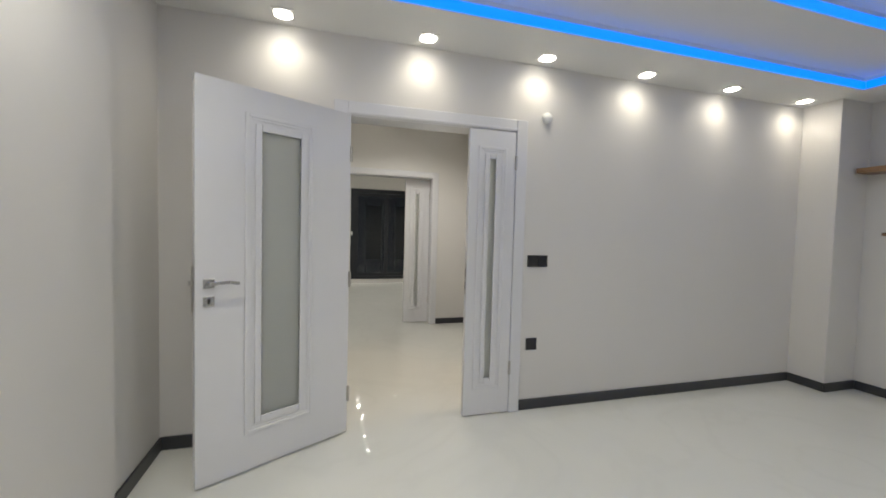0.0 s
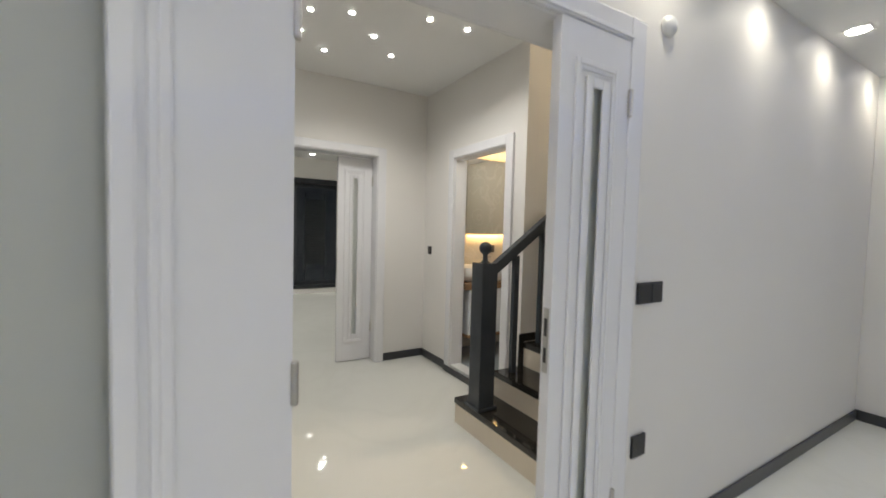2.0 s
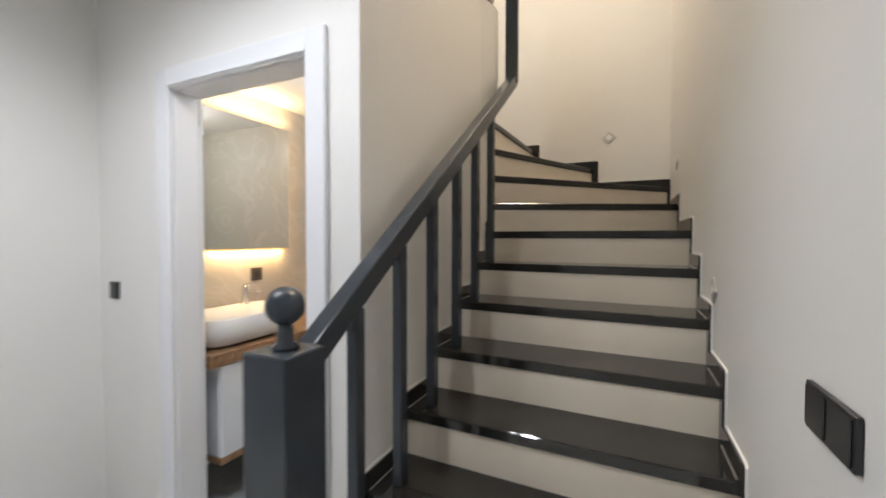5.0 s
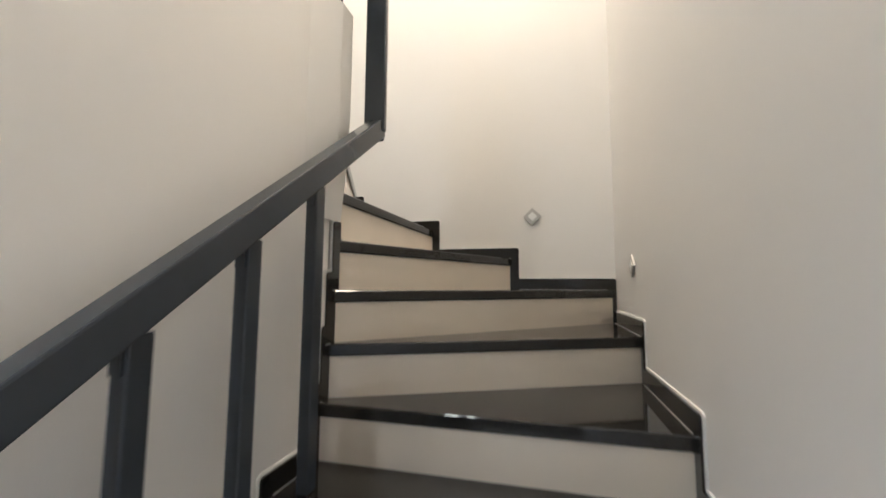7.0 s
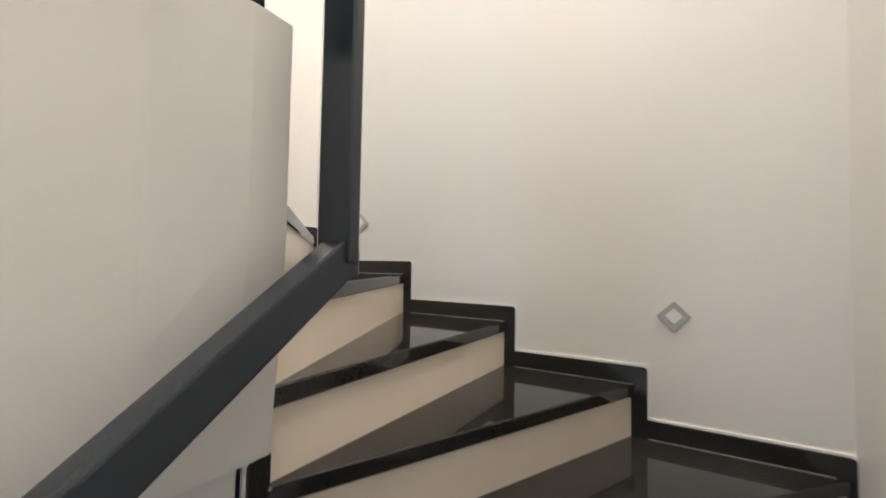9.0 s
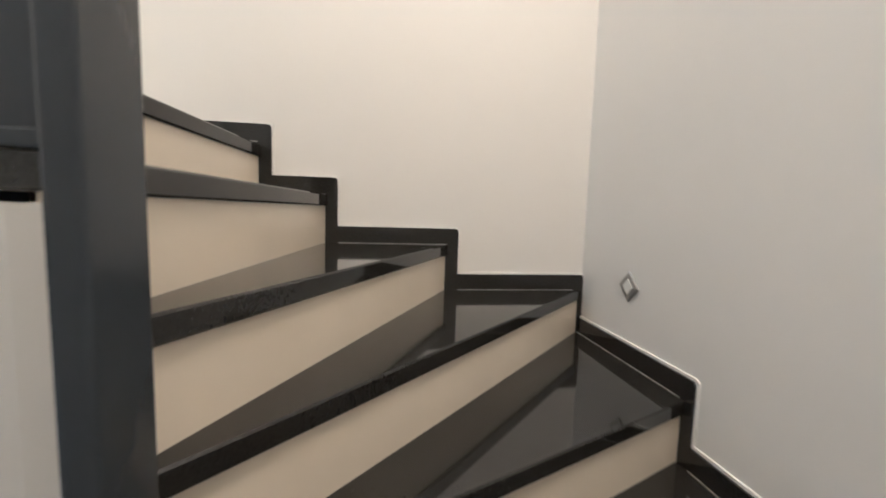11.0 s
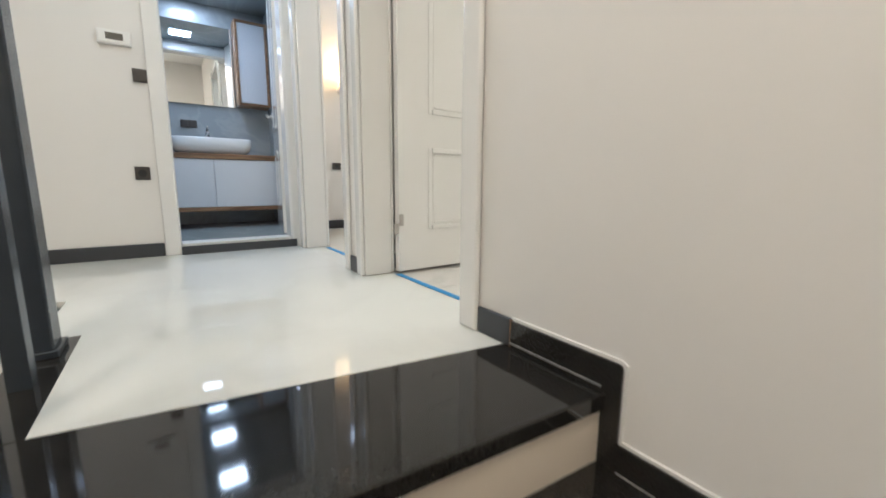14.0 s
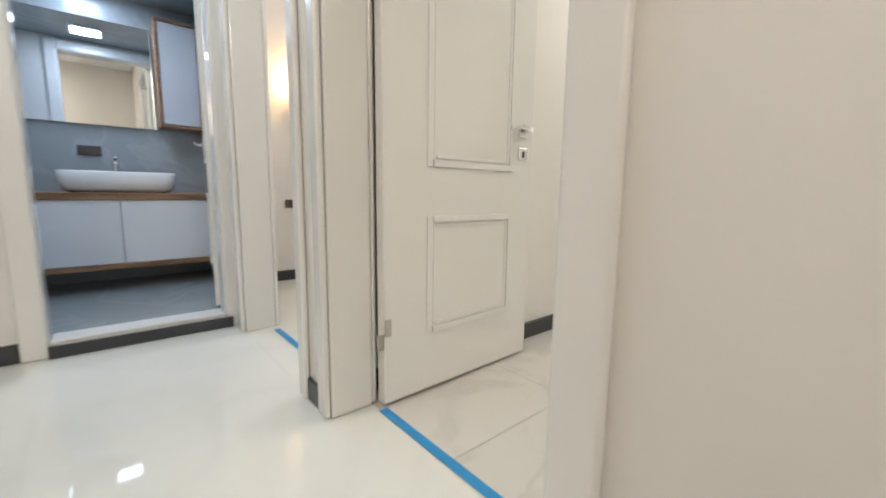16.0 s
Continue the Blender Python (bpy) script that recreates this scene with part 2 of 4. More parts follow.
# swells softly out of the wall above the skirting
levels = []
for z, k in ((2.05, 0.30), (2.25, 0.75), (2.45, 1.0), (2.838, 1.0)):
    y = YI - 0.040 * k
    levels.append([bm.verts.new(p) for p in ((1.78, YI + 0.001, z), (1.92, y, z), (1.996, y, z), (1.996, y + 0.0045, z), (1.94, YI + 0.001, z))])
for lower, upper in zip(levels, levels[1:]):
    for i in range(5):
        j = (i + 1) % 5
        bm.faces.new((lower[i], lower[j], upper[j], upper[i]))
bm.faces.new(levels[0][::-1])
bm.faces.new(levels[-1])
bmesh.ops.recalc_face_normals(bm, faces=bm.faces)
structure(part("wall_stair_filler", bm, WALL_WARM), "white filler that hides the tread ends beside the wall between the flights", "wall")
wall("wall_stair_south", "x", 0, YR, 0.30, 3.22, 3.0, TOP, WALL_WARM)
wall("wall_stair_end", "y", XE, XE + 0.12, YR, YO + 0.14, 0, TOP, WALL_WARM)

# stepped tray ceiling of the room, with light strips in its two risers
bm = bmesh.new()
X0, X1, Y0, Y1 = -2.45, 3.24, -5.4, 0
for i, (z, inset) in enumerate(((CEIL_A, 0.0), (2.665, 0.48), (2.76, 1.0))):
    nxt = (0.48, 1.0, None)[i]
    ax, bx, ay, by = X0 + inset, X1 - inset, Y0 + inset, Y1 - inset
    if nxt is None:
        box(bm, (ax, ay, z), (bx, by, 3.0))
        continue
    cx, dx, cy, dy = X0 + nxt, X1 - nxt, Y0 + nxt, Y1 - nxt
    for a, b in (((ax, dy, z), (bx, by, 3.0)), ((ax, ay, z), (bx, cy, 3.0)), ((ax, cy, z), (cx, dy, 3.0)), ((dx, cy, z), (bx, dy, 3.0))):
        box(bm, a, b)
structure(part("ceiling_room", bm, CEIL), "white stepped tray ceiling", "ceiling")
# emitting bands made tall enough to stand in for the glow on the risers
for inset, z in ((0.48, CEIL_A + 0.03), (1.0, 2.665 + 0.03)):
    strip = thing("led_strip", (0, 0, z), "blue light strip in the ceiling step, made as tall as its glow", "light strip", group="blue strips of the tray ceiling")
    cx, dx, cy, dy = X0 + inset, X1 - inset, Y0 + inset, Y1 - inset
    for a, b in (((cx, dy - 0.012, -0.030), (dx, dy - 0.001, 0.030)), ((cx, cy + 0.001, -0.030), (dx, cy + 0.012, 0.030)),
                 ((cx + 0.001, cy + 0.02, -0.030), (cx + 0.012, dy - 0.02, 0.030)), ((dx - 0.012, cy + 0.02, -0.030), (dx - 0.001, dy - 0.02, 0.030))):
        boxes("strip", [(a, b)], BLUE, strip)

bm = bmesh.new()
box(bm, (-2.45, YR, CEIL_H), (0.30, YH, UP - 0.02))
box(bm, (0.30, YI, CEIL_H), (XH + 0.11, YH, UP - 0.02))
structure(part("ceiling_hall", bm, CEIL), "plain white hall ceiling", "ceiling")
structure(boxes("ceiling_living", [((-2.5, YH + 0.15, CEIL_B), (5.2, 8.0, 3.0))], CEIL), "plain white ceiling", "ceiling")

# far living room
YB = 7.45
WIN = (-0.80, 2.2, 0.10, 2.34)
wall("wall_living_north", "x", YB, YB + 0.2, -1.5, 5.2, 0, 3.0, WALL_WARM, [(WIN[0], WIN[1], WIN[2], WIN[3])])
wall("wall_living_west", "y", -1.34, -1.5, YH + 0.15, YB, 0, 3.0, WALL_WARM)
wall("wall_living_east", "y", 5.0, 5.2, YH + 0.15, YB, 0, 3.0, WALL_WARM)

# cloakroom shell
WCX, WCY = 1.90, 2.72
wall("wall_cloakroom_north", "x", WCY, YH, XH + 0.11, WCX + 0.1, 0, 2.77, BEIGE_TILE, label="beige stone-tiled wall")
wall("wall_cloakroom_east", "y", WCX, WCX + 0.08, YI2, WCY, 0, 2.33, BEIGE_TILE, label="beige stone-tiled wall")
structure(boxes("ceiling_cloakroom", [((XH + 0.11, YI2, 2.33), (WCX, WCY, 2.45))], CEIL), "white cloakroom ceiling", "ceiling")
structure(boxes("floor_cloakroom", [((XH + 0.02, YI2, 0.002), (WCX, WCY, 0.062))], GREY_TILE), "grey stone-tiled cloakroom floor", "floor")

# ---------------------------------------------------------------- structure: upper floor
U1 = (0.525, 1.300, UP + 2.05)
U2 = (-0.465, 0.300, UP + 2.05)
BA = (1.660, 2.310, UP + 1.86)
wall("wall_upper_north", "x", YO, YO + 0.14, XB - 0.12, XE, UP - 0.06, TOP, WALL_WARM, [(U2[0] - 0.02, U2[1] + 0.02, UP - 0.05, U2[2] + 0.02), (U1[0] - 0.02, U1[1] + 0.02, UP - 0.05, U1[2] + 0.02)])
wall("wall_stair_outer", "x", YO, YO + 0.14, 1.30, XE, 2.46, UP - 0.06, WALL_WARM)
wall("wall_bathroom", "y", XB, XB - 0.12, -0.2, YO, UP - 0.06, TOP, WALL_WARM, [(BA[0] - 0.02, BA[1] + 0.02, UP - 0.05, BA[2] + 0.02)])
wall("wall_upper_south", "x", 0.0, YR, XB - 0.12, 0.30, UP, TOP, WALL_WARM)
structure(boxes("ceiling_upper", [((-3.4, -0.2, TOP), (XE + 0.12, 6.2, TOP + 0.15))], CEIL), "plain white upper ceiling", "ceiling")

bm = bmesh.new()
edge = [(1.355, YI2 + 0.02), (1.505, YO)]
prism(bm, [(XB, YI2 + 0.02, UP), (edge[0][0], edge[0][1], UP), (edge[1][0], edge[1][1], UP), (XB, YO, UP)], (0, 0, -0.03))
box(bm, (XB, YR, UP - 0.03), (0.30, YI2 + 0.02, UP))
box(bm, (0.30, 1.262, UP - 0.03), (0.775, YI2 + 0.02, UP))
box(bm, (U1[0], YO, UP - 0.03), (U1[1], YO + 0.145, UP))
structure(part("floor_upper", bm, FLOOR), "polished white porcelain upper floor", "floor")
bm = bmesh.new()
box(bm, (XB - 0.1, YI2, UP - 0.10), (1.45, YO, UP - 0.031))
structure(part("slab_upper", bm, CEIL), "plain slab under the upper floor", "floor slab")
bed_floor = structure(boxes("floor_bedroom", [((-1.55, YO + 0.0005, UP - 0.06), (XE, 6.0, UP - 0.012))], CAULK), "pale marble-look bedroom floor tiles", "floor")
structure(boxes("floor_far_room", [((-1.55, YO + 0.0005, UP - 0.0119), (0.34, 6.0, UP))], FLOOR), "pale polished floor of the far room", "floor")
wall("wall_bedroom_divide", "y", 0.44, 0.34, YO + 0.14, 6.0, UP, TOP, WALL_WARM)
wall("wall_bedroom_north", "x", 6.0, 6.1, -1.65, XE, UP, TOP, WALL_WARM)
wall("wall_bedroom_east", "y", XE, XE + 0.1, YO + 0.14, 6.0, UP, TOP, WALL_WARM)
wall("wall_bedroom_west", "y", -1.55, -1.65, 2.56, 6.0, UP, TOP, WALL_WARM)

# bathroom shell
BX, BF = -2.02, UP + 0.06
wall("wall_bath_back", "y", BX, BX - 0.1, 0.9, 2.50, UP, TOP, GREY_TILE, label="grey stone-tiled bathroom wall")
wall("wall_bath_north", "x", 2.490, 2.508, BX, XB - 0.12, UP, TOP, GREY_TILE, label="grey stone-tiled bathroom wall")
wall("wall_far_room_south", "x", 2.56, 2.5085, -1.65, XB - 0.12, UP, TOP, WALL_WARM)
wall("wall_bath_south", "x", 0.95, 0.85, BX, XB - 0.12, UP, TOP, GREY_TILE, label="grey stone-tiled bathroom wall")
structure(boxes("floor_bath", [((BX, 0.95, UP - 0.05), (XB - 0.04, 2.490, BF))], GREY_TILE), "grey stone-tiled bathroom floor", "floor")
structure(boxes("ceiling_bath", [((BX, 0.95, 5.03), (XB - 0.12, 2.490, 5.15))], GREY_TILE), "grey bathroom ceiling", "ceiling")


# ---------------------------------------------------------------- staircase
OUTER = {1: (0.09, YR), 2: (0.345, YR), 3: (0.595, YR), 4: (0.850, YR), 5: (1.105, YR), 6: (1.36, YR), 7: (1.63, YR), 8: (1.89, YR), 9: (2.47, YR), 10: (XE, YR),
         11: (XE, 0.74), 12: (XE, 1.225), 13: (XE, 1.745), 14: (XE, YO), 15: (2.53, YO), 16: (2.065, YO), 17: (1.83, YO)}
INNER = {1: (0.09, 1.38), 2: (0.355, 1.285), 3: (0.615, YI), 4: (0.878, YI), 5: (1.135, YI), 6: (1.39, YI), 7: (1.665, YI), 8: (1.890, YI), 9: (1.935, YI), 10: (1.955, YI),
         11: (1.990, 1.285), 12: (2.005, 1.275), 13: (2.000, 1.265), 14: (1.990, 1.258), 15: (1.978, 1.255), 16: (1.952, 1.258), 17: (1.765, 1.27)}
NOSE, THICK = 0.010, 0.042

stairs = thing("staircase", (0, 0, 0), "winding staircase with black granite treads and cream risers", "staircase")


def setback(n, d):
    """The nose line of step n, moved d up the stair."""
    a, b = Vector((*INNER[n], 0)), Vector((*OUTER[n], 0))
    side = (b - a).normalized().cross(Vector((0, 0, 1))) * -d
    if n == 10:
        return a + side, b + Vector((0, d, 0))
    if n == 14:
        return a + side, b + Vector((-d, 0, 0))
    return a + side, b + side


for n in range(1, 18):
    top = n * R if n < 17 else UP
    a, b = setback(n, 0.0)
    if n < 17:
        c, d = setback(n + 1, NOSE + 0.02)
        corner = {9: [Vector((XE, YR, 0))], 13: [Vector((XE, YO, 0))]}.get(n, [])
        pts = [a, b] + corner + [d, c]
        if n == 1:
            pts = [a, b, d, Vector((d.x, 1.38, 0))]
        if n == 16:
            pts = [a, b, d, Vector((1.56, 1.36, 0)), Vector((1.56, 1.245, 0))]
    else:
        pts = [a, b, Vector((1.505, YO, 0)), Vector((1.355, YI2 + 0.02, 0)), Vector((1.355, 1.27, 0))]
    bm = bmesh.new()
    prism(bm, [(p.x, p.y, top) for p in pts], (0, 0, -THICK))
    soften(bm, 0.004, 1)
    part("tread", bm, GRANITE, stairs, "polished black granite tread")
    ra, rb = setback(n, NOSE)
    sa, sb = setback(n, NOSE + 0.02)
    if n == 16:
        ra, sa = ra + Vector((0, 0.012, 0)), sa + Vector((0, 0.012, 0))
    bm = bmesh.new()
    prism(bm, [(p.x, p.y, top - THICK) for p in (ra, rb, sb, sa)], (0, 0, -(R - THICK)))
    part("riser", bm, RISER, stairs, "cream tiled riser")
# closed side of the lowest steps, outside the wall
boxes("stringer_side", [((0.12, 1.33, 0), (0.38, 1.35, R - THICK)), ((0.375, 1.25, 0), (XH - 0.001, 1.262, 2 * R - THICK))], RISER, stairs)
# marble border along the open edge of the landing
bm = bmesh.new()
box(bm, (0.775, 1.25, UP - 0.04), (1.3545, YI2 + 0.02, UP))
part("landing_border", bm, GRANITE, stairs, "black granite border of the landing")


def skirting(along, face, pts, outward):
    """Stepped granite skirting on one wall: pts are (distance along wall, step number), in walking order."""
    for i, (s, n) in enumerate(pts[:-1]):
        e = pts[i + 1][0]
        w = 1 if e > s else -1
        top, h, lead = n * R, 0.063, 0.034 * w
        last = pts[i + 1][1] is None
        end = e if last else e - lead
        back = s + min(0.10, abs(e - s) * 0.6) * w
        out = [(s - lead, top - R - 0.008), (s - lead, top + h - 0.012), (s - lead + 0.004 * w, top + h - 0.003), (s - lead + 0.013 * w, top + h), (end, top + h), (end, top - 0.01), (back, top - 0.01), (back, top - R - 0.008)]
        bm, push = bmesh.new(), 0.013 * outward
        if along == "x":
            prism(bm, [(u, face, z) for u, z in out], (0, push, 0))
        else:
            prism(bm, [(face, u, z) for u, z in out], (push, 0, 0))
        part("stair_skirting", bm, GRANITE, stairs, "stepped black granite skirting")
        line = [(s - lead - 0.007 * w, top - R + h), (s - lead - 0.007 * w, top + h), (s - lead + 0.006 * w, top + h + 0.008), (end - 0.007 * w * (not last), top + h + 0.008), (end, top + h), (s - lead + 0.013 * w, top + h), (s - lead, top + h - 0.012), (s - lead, top - R + h)]
        bm, push = bmesh.new(), 0.006 * outward
        if along == "x":
            prism(bm, [(u, face, z) for u, z in line], (0, push, 0))
        else:
            prism(bm, [(face, u, z) for u, z in line], (push, 0, 0))
        part("sealant_line", bm, CAULK, stairs, "white sealant line")
        f0, f1, bm = face + outward * 0.0125, face + outward * 0.0165, bmesh.new()
        a0, a1 = s + 0.012 * w, end - 0.004 * w
        box(bm, *(((a0, f0, top - 0.002), (a1, f1, top + 0.0025)) if along == "x" else ((f0, a0, top - 0.002), (f1, a1, top + 0.0025))))
        part("joint_line", bm, GROUT, stairs, "thin grey joint between tread and skirting")


skirting("x", YR, [(OUTER[n][0], n) for n in range(1, 10)] + [(XE, None)], 1)
skirting("y", XE, [(YR + 0.034, 10)] + [(OUTER[n][1], n) for n in (11, 12, 13)] + [(YO, None)], -1)
skirting("x", YO, [(XE - 0.034, 14)] + [(OUTER[n][0], n) for n in (15, 16, 17)] + [(1.53, None)], -1)
skirting("x", YI, [(INNER[n][0] + 0.0, n) for n in range(3, 12)] + [(2.0, None)], -1)


# balustrade
def bar(bm, a, b, w, h):
    """A square bar from a to b, w wide sideways and h high."""
    a, b = Vector(a), Vector(b)
    d = (b - a).normalized()
    side = d.cross(Vector((0, 0, 1))).normalized() if abs(d.z) < 0.99 else Vector((0, 1, 0))
    up = side.cross(d)
    pts = [a + side * i * w / 2 + up * j * h / 2 for i, j in ((-1, -1), (1, -1), (1, 1), (-1, 1))]
    prism(bm, pts, b - a)


rails = thing("balustrade", (0.165, 1.165, R), "anthracite lacquered stair balustrade with ball-topped newel", "balustrade")


def rpart(name, bm, label="", mat=None, smooth=False):
    ob = part(name, bm, mat or RAIL, None, smooth=smooth)
    ob.parent = rails
    ob.matrix_parent_inverse = rails.matrix_world.inverted()
    if label:
        ob["label"] = label
    return ob


NX, NY = 0.165, 1.165
bm = bmesh.new()
box(bm, (NX - 0.062, NY - 0.062, R), (NX + 0.062, NY + 0.062, 1.155))
soften(bm, 0.005)
rpart("newel", bm)
bm = bmesh.new()
box(bm, (NX - 0.078, NY - 0.078, R), (NX + 0.078, NY + 0.078, R + 0.022))
soften(bm, 0.004)
rpart("newel_base", bm)
bm = bmesh.new()
ring(bm, (NX, NY, 1.155), (0, 0, 1), [(0.030, 0), (0.028, 0.008), (0.018, 0.014), (0.016, 0.050)] + [(max(0.003, 0.043 * math.sin(math.pi * k / 16)), 0.095 - 0.043 * math.cos(math.pi * k / 16)) for k in range(2, 17)], 28)
rpart("ball", bm, "turned ball finial", smooth=True)

RA, RB = Vector((0.222, 1.190, 1.082)), Vector((2.055, 1.160, 2.415))
bm = bmesh.new()
bar(bm, RA, RB, 0.058, 0.066)
soften(bm, 0.005)
rpart("handrail", bm, "slanting square handrail")


def rail_z(x):
    return RA.z + (RB.z - RA.z) * (x - RA.x) / (RB.x - RA.x)


for n, x in zip(range(2, 8), (0.455, 0.703, 0.957, 1.212, 1.458, 1.715)):
    bm = bmesh.new()
    box(bm, (x - 0.022, 1.193 - 0.018, n * R), (x + 0.022, 1.193 + 0.018, rail_z(x) - 0.055))
    soften(bm, 0.003, 1)
    post = rpart("baluster", bm)
    bm = bmesh.new()
    box(bm, (x - 0.028, 1.193 - 0.012, rail_z(x) - 0.12), (x - 0.008, 1.193 + 0.012, rail_z(x) - 0.022))
    rpart("bracket", bm, "narrow bracket under the rail")
    bm = bmesh.new()
    ring(bm, (x - 0.05, 1.193, rail_z(x - 0.05) + 0.0325), (-0.59, 0, 0.81), [(0.006, 0), (0.006, 0.002), (0.003, 0.0035)], 10)
    rpart("screw_cap", bm, "shiny screw cap", STEEL)
# upright at the turn, with its clamp
bm = bmesh.new()
box(bm, (2.036, 1.124, 2.40), (2.064, 1.206, 3.86))
soften(bm, 0.005)
rpart("upright", bm)
bm = bmesh.new()
box(bm, (2.035, 1.140, 2.372), (2.086, 1.180, 2.432))
soften(bm, 0.008)
rpart("joint", bm, "metal angle joint")
# newel on the sixteenth step
bm = bmesh.new()
box(bm, (1.822, 1.262, 16 * R), (1.952, 1.340, 3.95))
soften(bm, 0.005)
rpart("upper_newel", bm)
bm = bmesh.new()
box(bm, (1.807, 1.2585, 16 * R), (1.968, 1.352, 16 * R + 0.022))
soften(bm, 0.004)
rpart("newel_base", bm)
bm = bmesh.new()
bar(bm, (1.80, 1.31, 3.90), (0.91, 1.31, 3.98), 0.058, 0.052)
soften(bm, 0.005)
rpart("landing_rail", bm)
bm = bmesh.new()
box(bm, (0.84, 1.265, UP), (0.93, 1.335, 4.05))
soften(bm, 0.005)
rpart("landing_post", bm)
bm = bmesh.new()
box(bm, (0.825, 1.255, UP), (0.945, 1.345, UP + 0.02))
soften(bm, 0.004)
rpart("newel_base", bm)
for x in (1.1, 1.35, 1.6):
    bm = bmesh.new()
    box(bm, (x - 0.022, 1.29, UP), (x + 0.022, 1.33, 3.90))
    rpart("baluster", bm)


# ---------------------------------------------------------------- doors
def frame_part(name, parent, spans, mat, soft=0.004):
    bm = bmesh.new()
    for a, b in spans:
        box(bm, a, b)
    soften(bm, soft)
    return part(name, bm, mat, parent)


def doorway(name, axis, c0, c1, top, floor, faces, mat, label, width=0.09, proud=0.022, round_by=0.005, narrow=(0, 0)):
    """Lining and architraves of a doorway in a wall. faces: (lower, upper) coordinate of the wall's two faces."""
    d = thing(name, ((c0 + c1) / 2, faces[0], floor) if axis == "x" else (faces[0], (c0 + c1) / 2, floor), label, "door frame", kind="structure")
    inv = d.matrix_world.inverted()

    def put(nm, a0, a1, f0, f1, z0, z1, soft=0.005):
        a, b = ((a0, f0, z0), (a1, f1, z1)) if axis == "x" else ((f0, a0, z0), (f1, a1, z1))
        bm = bmesh.new()
        box(bm, a, b)
        soften(bm, soft)
        ob = part(nm, bm, mat, d)
        ob.matrix_parent_inverse = inv
        return ob

    lo, hi = faces
    put("lining", c0 - 0.028, c0, lo, hi, floor, top + 0.028)
    put("lining", c1, c1 + 0.028, lo, hi, floor, top + 0.028)
    put("head", c0, c1, lo, hi, top, top + 0.028)
    for f0, f1 in ((lo - proud, lo - 0.001), (hi + 0.001, hi + proud)):
        put("architrave", c0 - width + narrow[0], c0 - 0.004, f0, f1, floor, top + width, round_by)
        put("architrave", c1 + 0.004, c1 + width - narrow[1], f0, f1, floor, top + width, round_by)
        put("architrave", c0 - 0.004, c1 + 0.004, f0, f1, top + 0.004, top + width)
        put("moulding", c0 - 0.012, c1 + 0.012, f0 - 0.006 if f0 < lo else f1, f0 if f0 < lo else f1 + 0.006, top + 0.012, top + 0.026, 0.002)
    return d


def glazed_leaf(name, w, h, thick, win, mat, label, handle=True, hinge_side=1):
    """A leaf with its hinge at the origin, reaching along +x; win: (x0, x1, z0, z1) of its glass strip."""
    d = new(name)
    tagged(d, label, "door")
    x0, x1, z0, z1 = win
    t = thick / 2
    bm = bmesh.new()
    for a, b in (((0, -t, 0), (x0, t, h)), ((x1, -t, 0), (w, t, h)), ((x0, -t, 0), (x1, t, z0)), ((x0, -t, z1), (x1, t, h))):
        box(bm, a, b)
    bmesh.ops.remove_doubles(bm, verts=bm.verts, dist=1e-5)
    part("panel", bm, mat, d)
    bm = bmesh.new()
    box(bm, (x0 - 0.004, -0.004, z0 - 0.004), (x1 + 0.004, 0.004, z1 + 0.004))
    part("glass", bm, FROST, d, "frosted glass strip")
    for s in (-1, 1):
        for grow, wide, deep in ((0.052, 0.020, 0.009), (0.034, 0.016, 0.005), (0.0, 0.034, 0.009)):
            bm = bmesh.new()
            ax, bx, az, bz = x0 - grow, x1 + grow, z0 - grow, z1 + grow
            y0, y1 = (t, t + deep) if s > 0 else (-t - deep, -t)
            for a, b in (((ax - 0.0, y0, az), (ax + wide, y1, bz)), ((bx - wide, y0, az), (bx, y1, bz)), ((ax + wide, y0, az), (bx - wide, y1, az + wide)), ((ax + wide, y0, bz - wide), (bx - wide, y1, bz))):
                box(bm, a, b)
            soften(bm, 0.003)
            part("glass_moulding", bm, mat, d)
    if handle:
        add_handle(d, w - 0.060, 1.034, t)
    return d


def add_handle(d, x, z, t, toward=-1):
    for s in (-1, 1):
        bm = bmesh.new()
        box(bm, (x - 0.026, s * t, z - 0.026), (x + 0.026, s * (t + 0.009), z + 0.026))
        soften(bm, 0.003)
        rose = part("rose", bm, CHROME, d, "square chrome rose")
        bm = bmesh.new()
        pts = [(x, s * (t + 0.009), z), (x, s * (t + 0.045), z), (x + toward * 0.03, s * (t + 0.052), z + 0.004), (x + toward * 0.08, s * (t + 0.052), z + 0.006), (x + toward * 0.13, s * (t + 0.05), z - 0.004)]
        for p, q in zip(pts, pts[1:]):
            bar(bm, p, q, 0.013, 0.018)
        soften(bm, 0.003, 1)
        part("lever", bm, CHROME, rose, "curved chrome lever handle")
        bm = bmesh.new()
        box(bm, (x - 0.026, s * t, z - 0.116), (x + 0.026, s * (t + 0.007), z - 0.064))
        soften(bm, 0.003)
        kp = part("keyhole_plate", bm, CHROME, d, "square chrome keyhole plate")
        # raised black piece paints the dark of the keyhole
        bm = bmesh.new()
        box(bm, (x - 0.006, s * (t + 0.007), z - 0.103), (x + 0.006, s * (t + 0.0085), z - 0.078))
        part("keyhole", bm, BLACK, kp)
    bm = bmesh.new()
    box(bm, (x + 0.0645, -0.011, z - 0.14), (x + 0.068, 0.011, z + 0.09))
    part("lock_face", bm, STEEL, d, "steel lock plate in the edge")
    bm = bmesh.new()
    box(bm, (x + 0.068, -0.007, z - 0.008), (x + 0.079, 0.007, z + 0.016))
    part("latch", bm, STEEL, d)


